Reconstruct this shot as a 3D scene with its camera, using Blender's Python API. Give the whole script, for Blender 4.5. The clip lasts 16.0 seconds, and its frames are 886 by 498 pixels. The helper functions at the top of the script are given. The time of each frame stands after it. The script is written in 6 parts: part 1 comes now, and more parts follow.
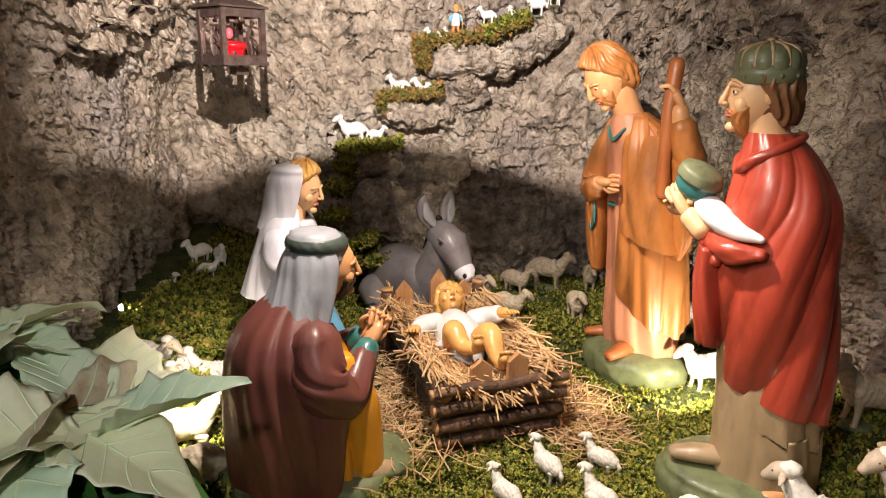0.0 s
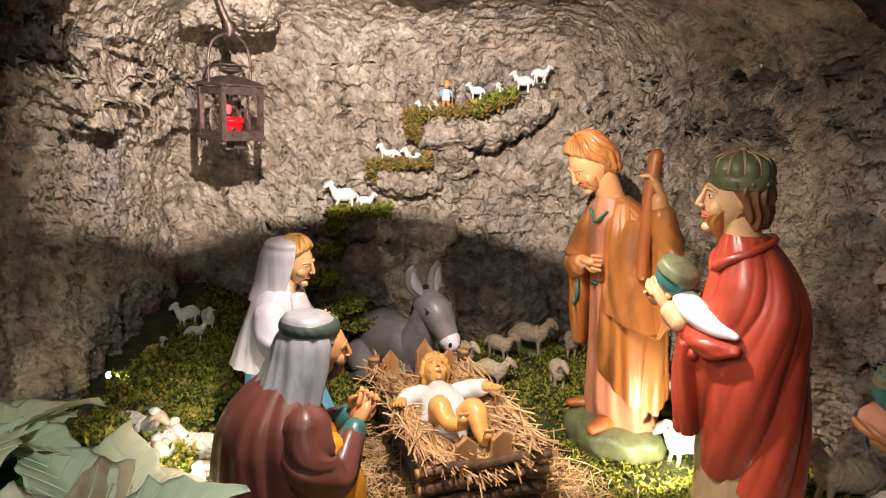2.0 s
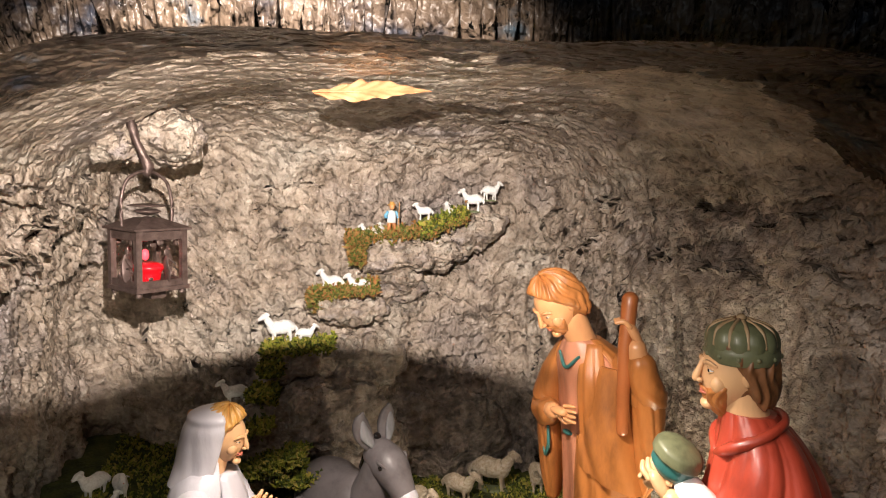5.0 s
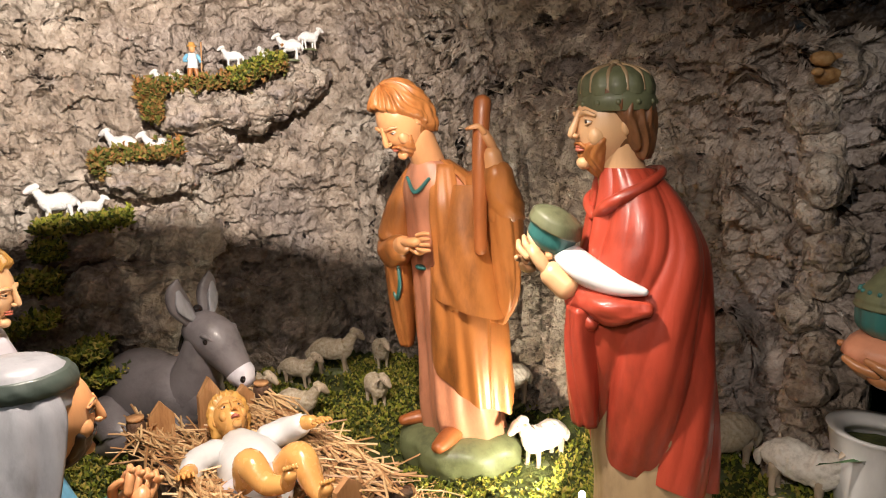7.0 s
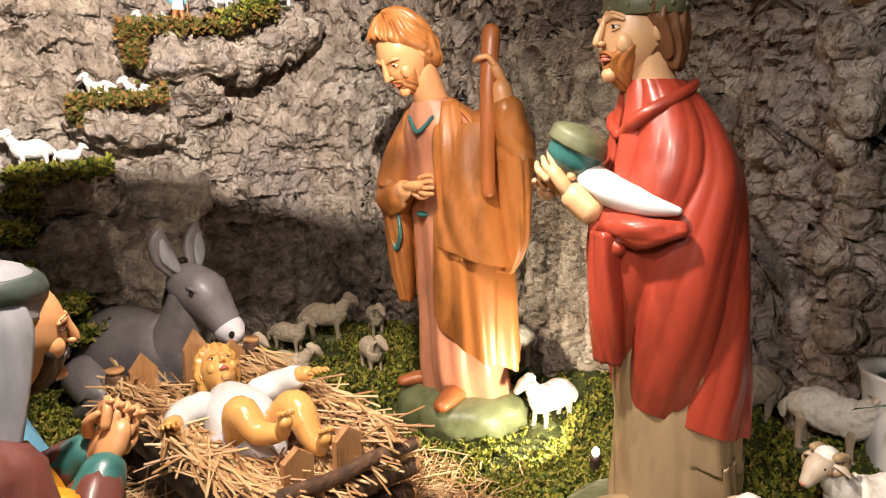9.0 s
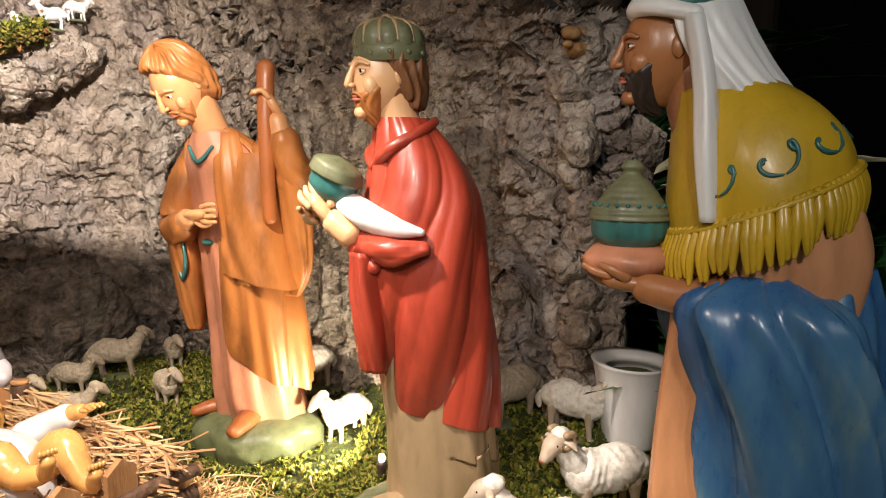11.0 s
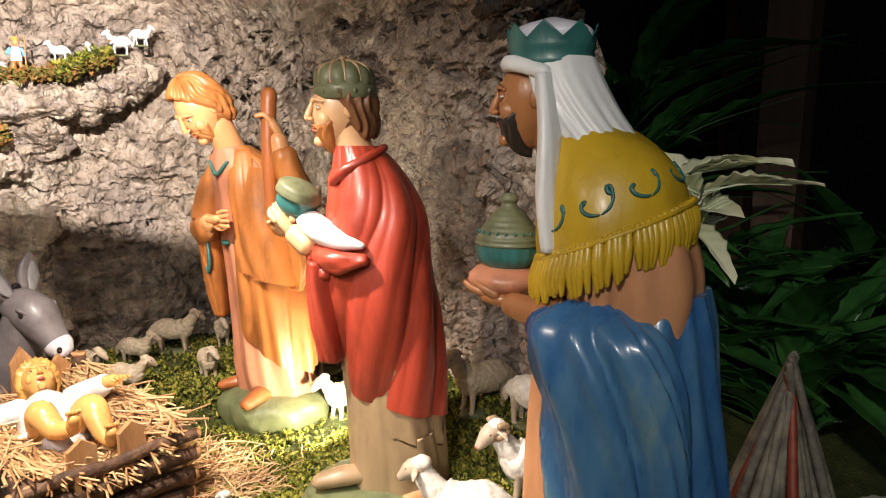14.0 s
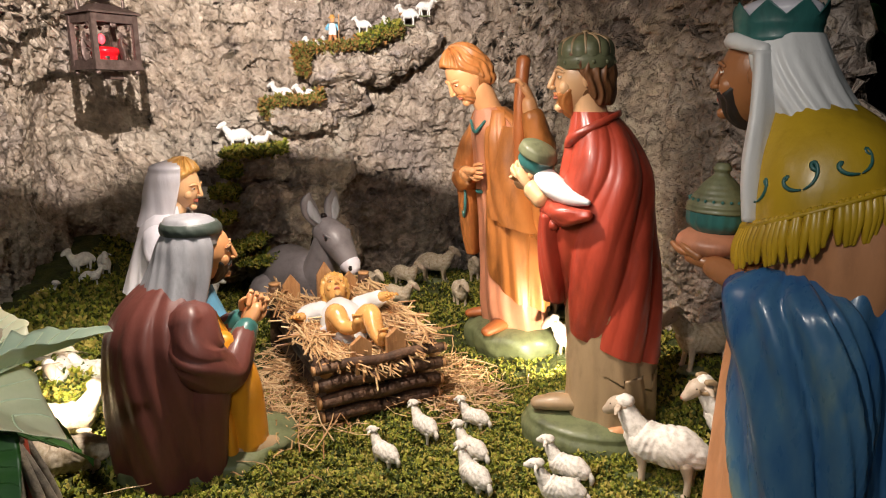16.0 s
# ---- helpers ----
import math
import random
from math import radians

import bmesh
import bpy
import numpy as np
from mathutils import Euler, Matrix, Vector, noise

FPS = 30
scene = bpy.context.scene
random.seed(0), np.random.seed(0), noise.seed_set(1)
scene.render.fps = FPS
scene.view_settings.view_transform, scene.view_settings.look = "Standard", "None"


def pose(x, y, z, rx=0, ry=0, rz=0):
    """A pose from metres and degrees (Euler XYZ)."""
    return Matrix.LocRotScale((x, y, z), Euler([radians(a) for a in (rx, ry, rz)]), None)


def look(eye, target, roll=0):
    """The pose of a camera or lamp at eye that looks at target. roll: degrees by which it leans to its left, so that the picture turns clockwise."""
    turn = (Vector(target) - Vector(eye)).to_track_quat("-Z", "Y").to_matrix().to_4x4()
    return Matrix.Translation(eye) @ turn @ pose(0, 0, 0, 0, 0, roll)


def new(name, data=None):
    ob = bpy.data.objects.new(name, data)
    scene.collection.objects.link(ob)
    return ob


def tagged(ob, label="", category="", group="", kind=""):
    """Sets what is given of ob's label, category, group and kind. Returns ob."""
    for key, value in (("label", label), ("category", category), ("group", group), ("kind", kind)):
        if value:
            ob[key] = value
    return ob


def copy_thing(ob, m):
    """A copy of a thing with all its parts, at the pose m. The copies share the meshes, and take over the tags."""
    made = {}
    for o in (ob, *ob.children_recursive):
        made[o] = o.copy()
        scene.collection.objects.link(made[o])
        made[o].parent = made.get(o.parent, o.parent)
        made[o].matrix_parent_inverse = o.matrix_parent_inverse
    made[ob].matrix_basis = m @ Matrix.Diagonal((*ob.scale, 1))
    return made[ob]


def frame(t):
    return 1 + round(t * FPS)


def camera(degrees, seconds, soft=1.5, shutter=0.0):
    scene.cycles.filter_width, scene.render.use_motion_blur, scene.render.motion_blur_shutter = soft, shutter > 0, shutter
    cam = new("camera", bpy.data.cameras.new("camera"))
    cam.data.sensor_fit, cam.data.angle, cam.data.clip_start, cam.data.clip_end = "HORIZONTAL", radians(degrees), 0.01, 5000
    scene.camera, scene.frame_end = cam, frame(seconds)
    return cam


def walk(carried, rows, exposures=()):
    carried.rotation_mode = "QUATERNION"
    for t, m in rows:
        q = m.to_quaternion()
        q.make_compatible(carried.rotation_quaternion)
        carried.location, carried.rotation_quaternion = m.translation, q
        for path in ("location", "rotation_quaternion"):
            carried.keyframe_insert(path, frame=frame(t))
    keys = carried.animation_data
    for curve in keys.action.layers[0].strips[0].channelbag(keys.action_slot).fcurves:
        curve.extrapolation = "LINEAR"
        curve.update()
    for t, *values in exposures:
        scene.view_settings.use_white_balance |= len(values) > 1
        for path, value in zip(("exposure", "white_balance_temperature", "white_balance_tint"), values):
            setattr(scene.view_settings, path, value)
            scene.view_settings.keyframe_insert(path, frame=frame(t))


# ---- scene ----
cam = camera(69.1, 16.0, soft=1.1)

PATH = [
    (0, (0.127, 0.146, 0.696), (0.044, 2.067, 0.145), 1.3),
    (0.5, (0.128, 0.146, 0.703), (0.064, 2.068, 0.154), 1.3),
    (1, (0.122, 0.13, 0.732), (0.064, 2.054, 0.189), 1.9),
    (1.5, (0.116, 0.118, 0.76), (0.061, 2.059, 0.279), 1.6),
    (2, (0.111, 0.127, 0.779), (0.08, 2.08, 0.349), 2.9),
    (2.5, (0.105, 0.187, 0.837), (0.11, 2.159, 0.501), 3.9),
    (3, (0.093, 0.251, 0.869), (0.107, 2.238, 0.638), 1.9),
    (3.2, (0.074, 0.262, 0.88), (0.117, 2.248, 0.643), 1.8),
    (5.3, (0.071, 0.319, 0.907), (0.272, 2.299, 0.703), 1.2),
    (5.5, (0.072, 0.334, 0.876), (0.326, 2.305, 0.656), 0.3),
    (6, (0.056, 0.364, 0.784), (0.372, 2.311, 0.459), -0.8),
    (6.5, (0.044, 0.379, 0.706), (0.518, 2.289, 0.346), 0.1),
    (7, (0.044, 0.436, 0.648), (0.767, 2.269, 0.308), 0.1),
    (7.5, (0.043, 0.495, 0.587), (0.886, 2.277, 0.249), 1.2),
    (8, (0.037, 0.509, 0.547), (0.714, 2.357, 0.189), 1.7),
    (8.2, (0.038, 0.514, 0.537), (0.703, 2.363, 0.164), 1.3),
    (10.3, (0.033, 0.437, 0.572), (1.074, 2.123, 0.299), -0.7),
    (10.5, (0.043, 0.427, 0.568), (1.12, 2.091, 0.301), -0.6),
    (11, (0.076, 0.397, 0.558), (1.287, 1.965, 0.285), 0.4),
    (11.5, (0.106, 0.364, 0.576), (1.393, 1.872, 0.309), -0.5),
    (12, (0.123, 0.357, 0.585), (1.506, 1.78, 0.34), 0.2),
    (12.5, (0.132, 0.325, 0.597), (1.529, 1.736, 0.355), -0.8),
    (13, (0.14, 0.289, 0.609), (1.482, 1.75, 0.354), -0.9),
    (13.5, (0.163, 0.241, 0.623), (1.357, 1.819, 0.328), -1.9),
    (14, (0.2, 0.177, 0.617), (1.144, 1.91, 0.291), 0.3),
    (14.5, (0.236, 0.12, 0.628), (0.975, 1.942, 0.26), 1.3),
    (15, (0.225, 0.073, 0.628), (0.75, 1.961, 0.23), 2.4),
    (15.5, (0.214, 0.044, 0.642), (0.585, 1.963, 0.216), 0.8),
    (16, (0.206, 0.034, 0.646), (0.387, 1.967, 0.166), 0.3),
]
walk(cam, [(t, look(eye, target, roll)) for t, eye, target, roll in PATH], [(0, -0.3), (1.5, -0.35), (3, -0.4), (6, -0.42), (8, -0.32), (10.5, -0.15), (11.5, 0.05), (12.5, 0.4), (13.5, 0.35), (14.5, 0.0), (16, -0.32)])

# ---- world and lamps ----
world = bpy.data.worlds.new("dark_church")
world.use_nodes = True
world.node_tree.nodes["Background"].inputs[0].default_value = (0.75, 0.85, 1.0, 1)
world.node_tree.nodes["Background"].inputs[1].default_value = 0.012
scene.world = world
scene.view_settings.exposure = 0.0


def spot(name, eye, target, watts, degrees, blend, colour, size=0.02):
    lamp = bpy.data.lights.new(name, "SPOT")
    lamp.energy, lamp.spot_size, lamp.spot_blend, lamp.color, lamp.shadow_soft_size = watts, radians(degrees), blend, colour, size
    ob = new(name, lamp)
    ob.matrix_world = look(eye, target)
    return ob


WARM = (1.0, 0.86, 0.74)


# a wall-washer under the front lip with an added shade, spots for the figures, two small lamps in the moss, the
# church's own dim light
spot("wall_washer", (0.02, 0.50, 1.03), (-0.14, 2.05, 0.60), 245, 75, 0.9, (1.0, 0.89, 0.80), 0.0012)
spot("manger_spot", (0.05, 1.02, 1.06), (0.19, 1.18, 0.0), 77, 86, 0.45, WARM, 0.02)
spot("figure_spot", (-0.25, 0.55, 1.02), (0.50, 1.18, 0.36), 28, 62, 0.7, WARM, 0.012)
spot("moss_lamp_by_king", (0.605, 1.285, 0.085), (0.50, 1.53, 0.20), 10, 150, 0.4, (1.0, 0.87, 0.66), 0.010)
spot("moss_lamp_by_kneeler", (-0.33, 1.12, 0.12), (-0.40, 1.25, 0.06), 2.6, 150, 0.4, (1.0, 0.87, 0.66), 0.012)
spot("moss_lamp_by_wall", (-0.60, 1.40, 0.185), (-0.52, 1.33, 0.12), 0.9, 160, 0.4, (1.0, 0.87, 0.66), 0.006)
# two unseen fills, added to brighten the blue king and the front poinsettias
spot("blue_king_fill", (-0.55, -0.35, 1.30), (0.72, 0.72, 0.42), 46, 36, 0.6, (1.0, 0.93, 0.84), 0.03)
spot("poinsettia_fill", (0.25, -0.45, 1.30), (-0.28, 0.68, 0.38), 44, 30, 0.7, (1.0, 0.98, 0.90), 0.02)
room = bpy.data.lights.new("church_light", "AREA")
room.energy, room.size, room.color = 9, 1.6, (0.88, 0.95, 1.0)
new("church_light", room).matrix_world = look((-0.6, -1.6, 2.1), (0.2, 1.2, 0.3))

# ---- numeric noise ----


def lattice(ix, iy, iz, seed):
    h = (ix * 374761393 + iy * 668265263 + iz * 2147483647 + seed * 1274126177) & 0xFFFFFFFF
    h = ((h ^ (h >> 13)) * 1274126177) & 0xFFFFFFFF
    h = ((h ^ (h >> 16)) * 2246822519) & 0xFFFFFFFF
    return ((h ^ (h >> 15)) & 0xFFFFFF) / 0xFFFFFF


def vnoise(p, seed=0):
    """Smooth value noise, -1 to 1, at rows of points."""
    p = np.asarray(p, float)
    i = np.floor(p).astype(np.int64)
    f = p - i
    f = f * f * f * (f * (f * 6 - 15) + 10)
    total = np.zeros(len(p))
    for dx in (0, 1):
        for dy in (0, 1):
            for dz in (0, 1):
                w = (f[:, 0] if dx else 1 - f[:, 0]) * (f[:, 1] if dy else 1 - f[:, 1]) * (f[:, 2] if dz else 1 - f[:, 2])
                total += w * lattice(i[:, 0] + dx, i[:, 1] + dy, i[:, 2] + dz, seed)
    return total * 2 - 1


def fbm(p, octaves=4, seed=0, ridged=False):
    p = np.asarray(p, float)
    total, amp = np.zeros(len(p)), 1.0
    for o in range(octaves):
        n = vnoise(p * 2.03**o + 17.3 * o, seed + o)
        total += amp * ((1 - 2 * np.abs(n)) if ridged else n)
        amp *= 0.5
    return total


def cells(p, seed=0):
    """Distance to the nearest scattered point: rounded lumps with creases between."""
    p = np.asarray(p, float)
    i = np.floor(p).astype(np.int64)
    best = np.full(len(p), 9.0)
    for dx in (-1, 0, 1):
        for dy in (-1, 0, 1):
            for dz in (-1, 0, 1):
                c = i + (dx, dy, dz)
                q = np.stack([lattice(c[:, 0], c[:, 1], c[:, 2], seed + k) for k in (1, 2, 3)], 1) + c
                best = np.minimum(best, ((q - p) ** 2).sum(1))
    return np.sqrt(best)


# ---- materials ----
def material(name, stops, rough=0.6, scale=30.0, detail=6.0, bump=0.3, bump_scale=None, metal=0.0, spec=0.5, coat=0.0, dist=0.004, island=False, stretch=(1, 1, 1), fine=0.0):
    """stops: colours along a noise of two scales; bump from the finer one."""
    m = bpy.data.materials.new(name)
    m.use_nodes = True
    nt = m.node_tree
    bsdf = nt.nodes["Principled BSDF"]
    link, node = nt.links.new, nt.nodes.new
    coord = node("ShaderNodeTexCoord")
    mapping = node("ShaderNodeMapping")
    mapping.inputs["Scale"].default_value = stretch
    link(coord.outputs["Object"], mapping.inputs["Vector"])
    big = node("ShaderNodeTexNoise")
    big.inputs["Scale"].default_value, big.inputs["Detail"].default_value, big.inputs["Roughness"].default_value = scale, detail, 0.65
    link(mapping.outputs["Vector"], big.inputs["Vector"])
    ramp = node("ShaderNodeValToRGB")
    el = ramp.color_ramp.elements
    el[0].position, el[1].position = 0.3, 0.7
    el[0].color, el[1].color = (*stops[0], 1), (*stops[-1], 1)
    for k, c in enumerate(stops[1:-1]):
        e = el.new(0.3 + 0.4 * (k + 1) / (len(stops) - 1))
        e.color = (*c, 1)
    value = big.outputs["Fac"]
    if island:
        geo = node("ShaderNodeNewGeometry")
        mix = node("ShaderNodeMath")
        mix.operation = "MULTIPLY_ADD"
        mix.inputs[1].default_value = 0.55
        half = node("ShaderNodeMath")
        half.operation = "MULTIPLY"
        half.inputs[1].default_value = 0.45
        link(value, half.inputs[0])
        link(geo.outputs["Random Per Island"], mix.inputs[0])
        link(half.outputs[0], mix.inputs[2])
        value = mix.outputs[0]
    link(value, ramp.inputs["Fac"])
    link(ramp.outputs["Color"], bsdf.inputs["Base Color"])
    small = node("ShaderNodeTexNoise")
    small.inputs["Scale"].default_value, small.inputs["Detail"].default_value = bump_scale or scale * 5, 5
    link(mapping.outputs["Vector"], small.inputs["Vector"])
    b = node("ShaderNodeBump")
    b.inputs["Strength"].default_value, b.inputs["Distance"].default_value = bump, dist
    link(small.outputs["Fac"], b.inputs["Height"])
    link(b.outputs["Normal"], bsdf.inputs["Normal"])
    rr = node("ShaderNodeMapRange")
    rr.inputs["To Min"].default_value, rr.inputs["To Max"].default_value = max(0.03, rough - 0.12), min(1, rough + 0.12)
    link(small.outputs["Fac"], rr.inputs["Value"])
    link(rr.outputs["Result"], bsdf.inputs["Roughness"])
    bsdf.inputs["Metallic"].default_value = metal
    bsdf.inputs["Specular IOR Level"].default_value = spec
    bsdf.inputs["Coat Weight"].default_value = coat
    bsdf.inputs["Coat Roughness"].default_value = 0.2
    return m


def stained(m):
    """Broad ochre and violet stains over a stone material."""
    nt = m.node_tree
    bsdf = nt.nodes["Principled BSDF"]
    old = bsdf.inputs["Base Color"].links[0].from_socket
    big = nt.nodes.new("ShaderNodeTexNoise")
    big.inputs["Scale"].default_value, big.inputs["Detail"].default_value = 4.5, 4
    ramp = nt.nodes.new("ShaderNodeValToRGB")
    el = ramp.color_ramp.elements
    el[0].position, el[0].color = 0.30, (0.82, 0.76, 0.78, 1)
    el[1].position, el[1].color = 0.72, (1.15, 1.12, 1.05, 1)
    e = el.new(0.5)
    e.color = (1.05, 0.92, 0.80, 1)
    mix = nt.nodes.new("ShaderNodeMix")
    mix.data_type, mix.blend_type = "RGBA", "MULTIPLY"
    mix.inputs[0].default_value = 1.0
    nt.links.new(big.outputs["Fac"], ramp.inputs["Fac"])
    nt.links.new(old, mix.inputs[6])
    nt.links.new(ramp.outputs["Color"], mix.inputs[7])
    nt.links.new(mix.outputs[2], bsdf.inputs["Base Color"])
    return m


def crusted(m):
    """Adds knobbly lumps and sharp flakes to a stone material's relief, and damp patches to its gloss."""
    nt = m.node_tree
    bsdf = nt.nodes["Principled BSDF"]
    node, link = nt.nodes.new, nt.links.new
    fine = bsdf.inputs["Normal"].links[0].from_node
    coord = node("ShaderNodeTexCoord")
    warp = node("ShaderNodeTexNoise")
    warp.inputs["Scale"].default_value, warp.inputs["Detail"].default_value = 22, 3
    link(coord.outputs["Object"], warp.inputs["Vector"])
    add = node("ShaderNodeVectorMath")
    add.operation = "MULTIPLY_ADD"
    add.inputs[1].default_value = (0.05, 0.05, 0.05)
    link(warp.outputs["Color"], add.inputs[0])
    link(coord.outputs["Object"], add.inputs[2])
    lumps = node("ShaderNodeTexVoronoi")
    lumps.feature = "SMOOTH_F1"
    lumps.inputs["Scale"].default_value, lumps.inputs["Smoothness"].default_value = 44, 0.35
    link(add.outputs[0], lumps.inputs["Vector"])
    flakes = node("ShaderNodeTexNoise")
    flakes.noise_type = "RIDGED_MULTIFRACTAL"
    flakes.inputs["Scale"].default_value, flakes.inputs["Detail"].default_value = 34, 5
    link(add.outputs[0], flakes.inputs["Vector"])
    b1 = node("ShaderNodeBump")
    b1.inputs["Strength"].default_value, b1.inputs["Distance"].default_value = 0.9, 0.016
    b1.invert = True
    link(lumps.outputs["Distance"], b1.inputs["Height"])
    b2 = node("ShaderNodeBump")
    b2.inputs["Strength"].default_value, b2.inputs["Distance"].default_value = 0.65, 0.008
    link(flakes.outputs["Fac"], b2.inputs["Height"])
    link(b1.outputs["Normal"], b2.inputs["Normal"])
    link(b2.outputs["Normal"], fine.inputs["Normal"])
    damp = node("ShaderNodeTexNoise")
    damp.inputs["Scale"].default_value, damp.inputs["Detail"].default_value = 9, 6
    rr = node("ShaderNodeMapRange")
    rr.inputs["From Min"].default_value, rr.inputs["From Max"].default_value = 0.35, 0.65
    rr.inputs["To Min"].default_value, rr.inputs["To Max"].default_value = 0.20, 0.50
    link(coord.outputs["Object"], damp.inputs["Vector"])
    link(damp.outputs["Fac"], rr.inputs["Value"])
    link(rr.outputs["Result"], bsdf.inputs["Roughness"])
    return m


ROCK = crusted(stained(material("grotto_rock", [(0.10, 0.085, 0.075), (0.28, 0.25, 0.22), (0.42, 0.385, 0.35), (0.60, 0.57, 0.53)], 0.33, 20, 12, 0.7, 130, dist=0.012, spec=0.7)))
ARCH_DARK = crusted(material("dark_arch_plaster", [(0.012, 0.020, 0.035), (0.045, 0.032, 0.024), (0.085, 0.060, 0.042), (0.03, 0.06, 0.085)], 0.6, 11, 9, 0.6, 90, dist=0.008, spec=0.3))
MOSS_SOIL = material("moss_soil", [(0.02, 0.025, 0.006), (0.05, 0.065, 0.01), (0.09, 0.09, 0.02)], 0.9, 30, 6, 0.8, 150, dist=0.01)
MOSS = material("moss_tufts", [(0.04, 0.06, 0.006), (0.15, 0.18, 0.014), (0.29, 0.30, 0.028), (0.36, 0.29, 0.06)], 0.75, 14, 4, 0.1, island=True)
MOSS_DRY = material("dry_moss_tufts", [(0.07, 0.09, 0.01), (0.17, 0.17, 0.03), (0.28, 0.17, 0.05), (0.32, 0.14, 0.04)], 0.75, 25, 4, 0.1, island=True)
STRAW = material("straw", [(0.36, 0.19, 0.08), (0.58, 0.37, 0.18), (0.68, 0.48, 0.26)], 0.5, 8, 3, 0.1, island=True)
BARK = material("bark", [(0.035, 0.018, 0.010), (0.09, 0.045, 0.025), (0.20, 0.11, 0.06)], 0.7, 40, 6, 0.9, 120, dist=0.004)
CUT_WOOD = material("cut_wood", [(0.32, 0.15, 0.06), (0.46, 0.24, 0.10), (0.52, 0.30, 0.14)], 0.6, 60, 4, 0.3, stretch=(1, 1, 0.2))


def paint(name, colour, rough=0.40, spread=0.35, scale=22, coat=0.10, stretch=(1, 1, 0.35)):
    """Old glazed paint on plaster: darker in streaks, glossy."""
    dark = tuple(c * (1 - spread) for c in colour)
    light = tuple(min(1, c * (1 + 0.4 * spread)) for c in colour)
    return material(name, [dark, colour, light], rough, scale, 7, 0.22, 120, coat=coat, dist=0.003, stretch=stretch)


OCHRE = paint("ochre_robe_paint", (0.40, 0.145, 0.036), 0.42, 0.6, 16)
TUNIC = paint("tan_pink_tunic_paint", (0.50, 0.21, 0.12), 0.42, 0.5, 16)
STAFF_WOOD = paint("staff_paint", (0.36, 0.11, 0.03), 0.45)
SKIN = paint("skin_paint", (0.62, 0.30, 0.13), 0.35, 0.15)
SKIN_PALE = paint("pale_skin_paint", (0.70, 0.42, 0.22), 0.35, 0.15)
BABY_SKIN = paint("baby_skin_paint", (0.72, 0.38, 0.12), 0.25, 0.12, coat=0.4)
SKIN_DARK = paint("dark_skin_paint", (0.32, 0.13, 0.05), 0.35, 0.3)
HAIR = paint("auburn_hair_paint", (0.40, 0.15, 0.04), 0.45, 0.5, 60)
HAIR_BLOND = paint("blond_hair_paint", (0.60, 0.32, 0.08), 0.4, 0.4, 60)
HAIR_BROWN = paint("brown_hair_paint", (0.20, 0.085, 0.035), 0.45, 0.5, 60)
HAIR_BLACK = paint("black_hair_paint", (0.02, 0.014, 0.012), 0.5, 0.4, 60)
RED = paint("red_cape_paint", (0.38, 0.052, 0.028), 0.36, 0.55, 14, coat=0.22)
GREEN_HAT = paint("bronze_green_paint", (0.13, 0.14, 0.075), 0.5, 0.45, 40)
TEAL = paint("teal_paint", (0.03, 0.13, 0.12), 0.4, 0.45, 40)
WHITE = paint("white_cloth_paint", (0.70, 0.70, 0.70), 0.4, 0.12)
VEIL = paint("lilac_white_paint", (0.60, 0.58, 0.64), 0.4, 0.12)
SKY_BLUE = paint("sky_blue_paint", (0.16, 0.42, 0.62), 0.4, 0.4)
BEIGE = paint("beige_tunic_paint", (0.36, 0.25, 0.14), 0.45, 0.35)
BROWN_CLOAK = paint("maroon_cloak_paint", (0.125, 0.038, 0.030), 0.45, 0.4)
YELLOW = paint("yellow_robe_paint", (0.72, 0.30, 0.02), 0.35, 0.2)
GOLD = paint("yellow_shawl_paint", (0.52, 0.33, 0.02), 0.35, 0.3)
BLUE = material("blue_cape_paint", [(0.015, 0.05, 0.17), (0.03, 0.11, 0.27), (0.07, 0.18, 0.32), (0.22, 0.32, 0.30)], 0.3, 9, 5, 0.15, 90, coat=0.3, dist=0.002, stretch=(1, 1, 0.35))
PEACH = paint("peach_tunic_paint", (0.58, 0.27, 0.13), 0.4, 0.25)
GREY_SCARF = paint("grey_scarf_paint", (0.25, 0.25, 0.27), 0.45, 0.45)
BAND = paint("dark_green_band_paint", (0.045, 0.06, 0.05), 0.45, 0.4, 40)
BASE_GREEN = paint("green_base_paint", (0.14, 0.16, 0.075), 0.5, 0.5, 25, stretch=(1, 1, 1))
DONKEY_GREY = paint("donkey_grey_paint", (0.165, 0.148, 0.155), 0.45, 0.5, 12, stretch=(1, 1, 1))
EYE_WHITE = paint("eye_white_paint", (0.8, 0.8, 0.78), 0.2, 0.05)
EYE_DARK = paint("eye_dark_paint", (0.015, 0.012, 0.012), 0.15, 0.05)
LIPS = paint("lip_paint", (0.50, 0.14, 0.09), 0.35, 0.1)
WOOL = material("white_wool_paint", [(0.50, 0.46, 0.40), (0.74, 0.69, 0.62), (0.84, 0.80, 0.74)], 0.6, 14, 5, 0.5, 42, dist=0.0012)
WOOL_TAN = material("tan_wool_paint", [(0.34, 0.26, 0.17), (0.52, 0.43, 0.31), (0.62, 0.55, 0.44)], 0.6, 14, 5, 0.5, 42, dist=0.0012)
WOOL_WHITE = material("bright_white_paint", [(0.62, 0.60, 0.57), (0.78, 0.77, 0.75), (0.84, 0.83, 0.82)], 0.5, 14, 5, 0.4, 42, dist=0.0008)
SHEEP_FACE = paint("sheep_face_paint", (0.50, 0.40, 0.30), 0.45, 0.2)
IRON = material("lantern_iron", [(0.06, 0.038, 0.032), (0.11, 0.075, 0.066), (0.16, 0.115, 0.10)], 0.45, 60, 4, 0.2, metal=0.6)

# ---- mesh building ----


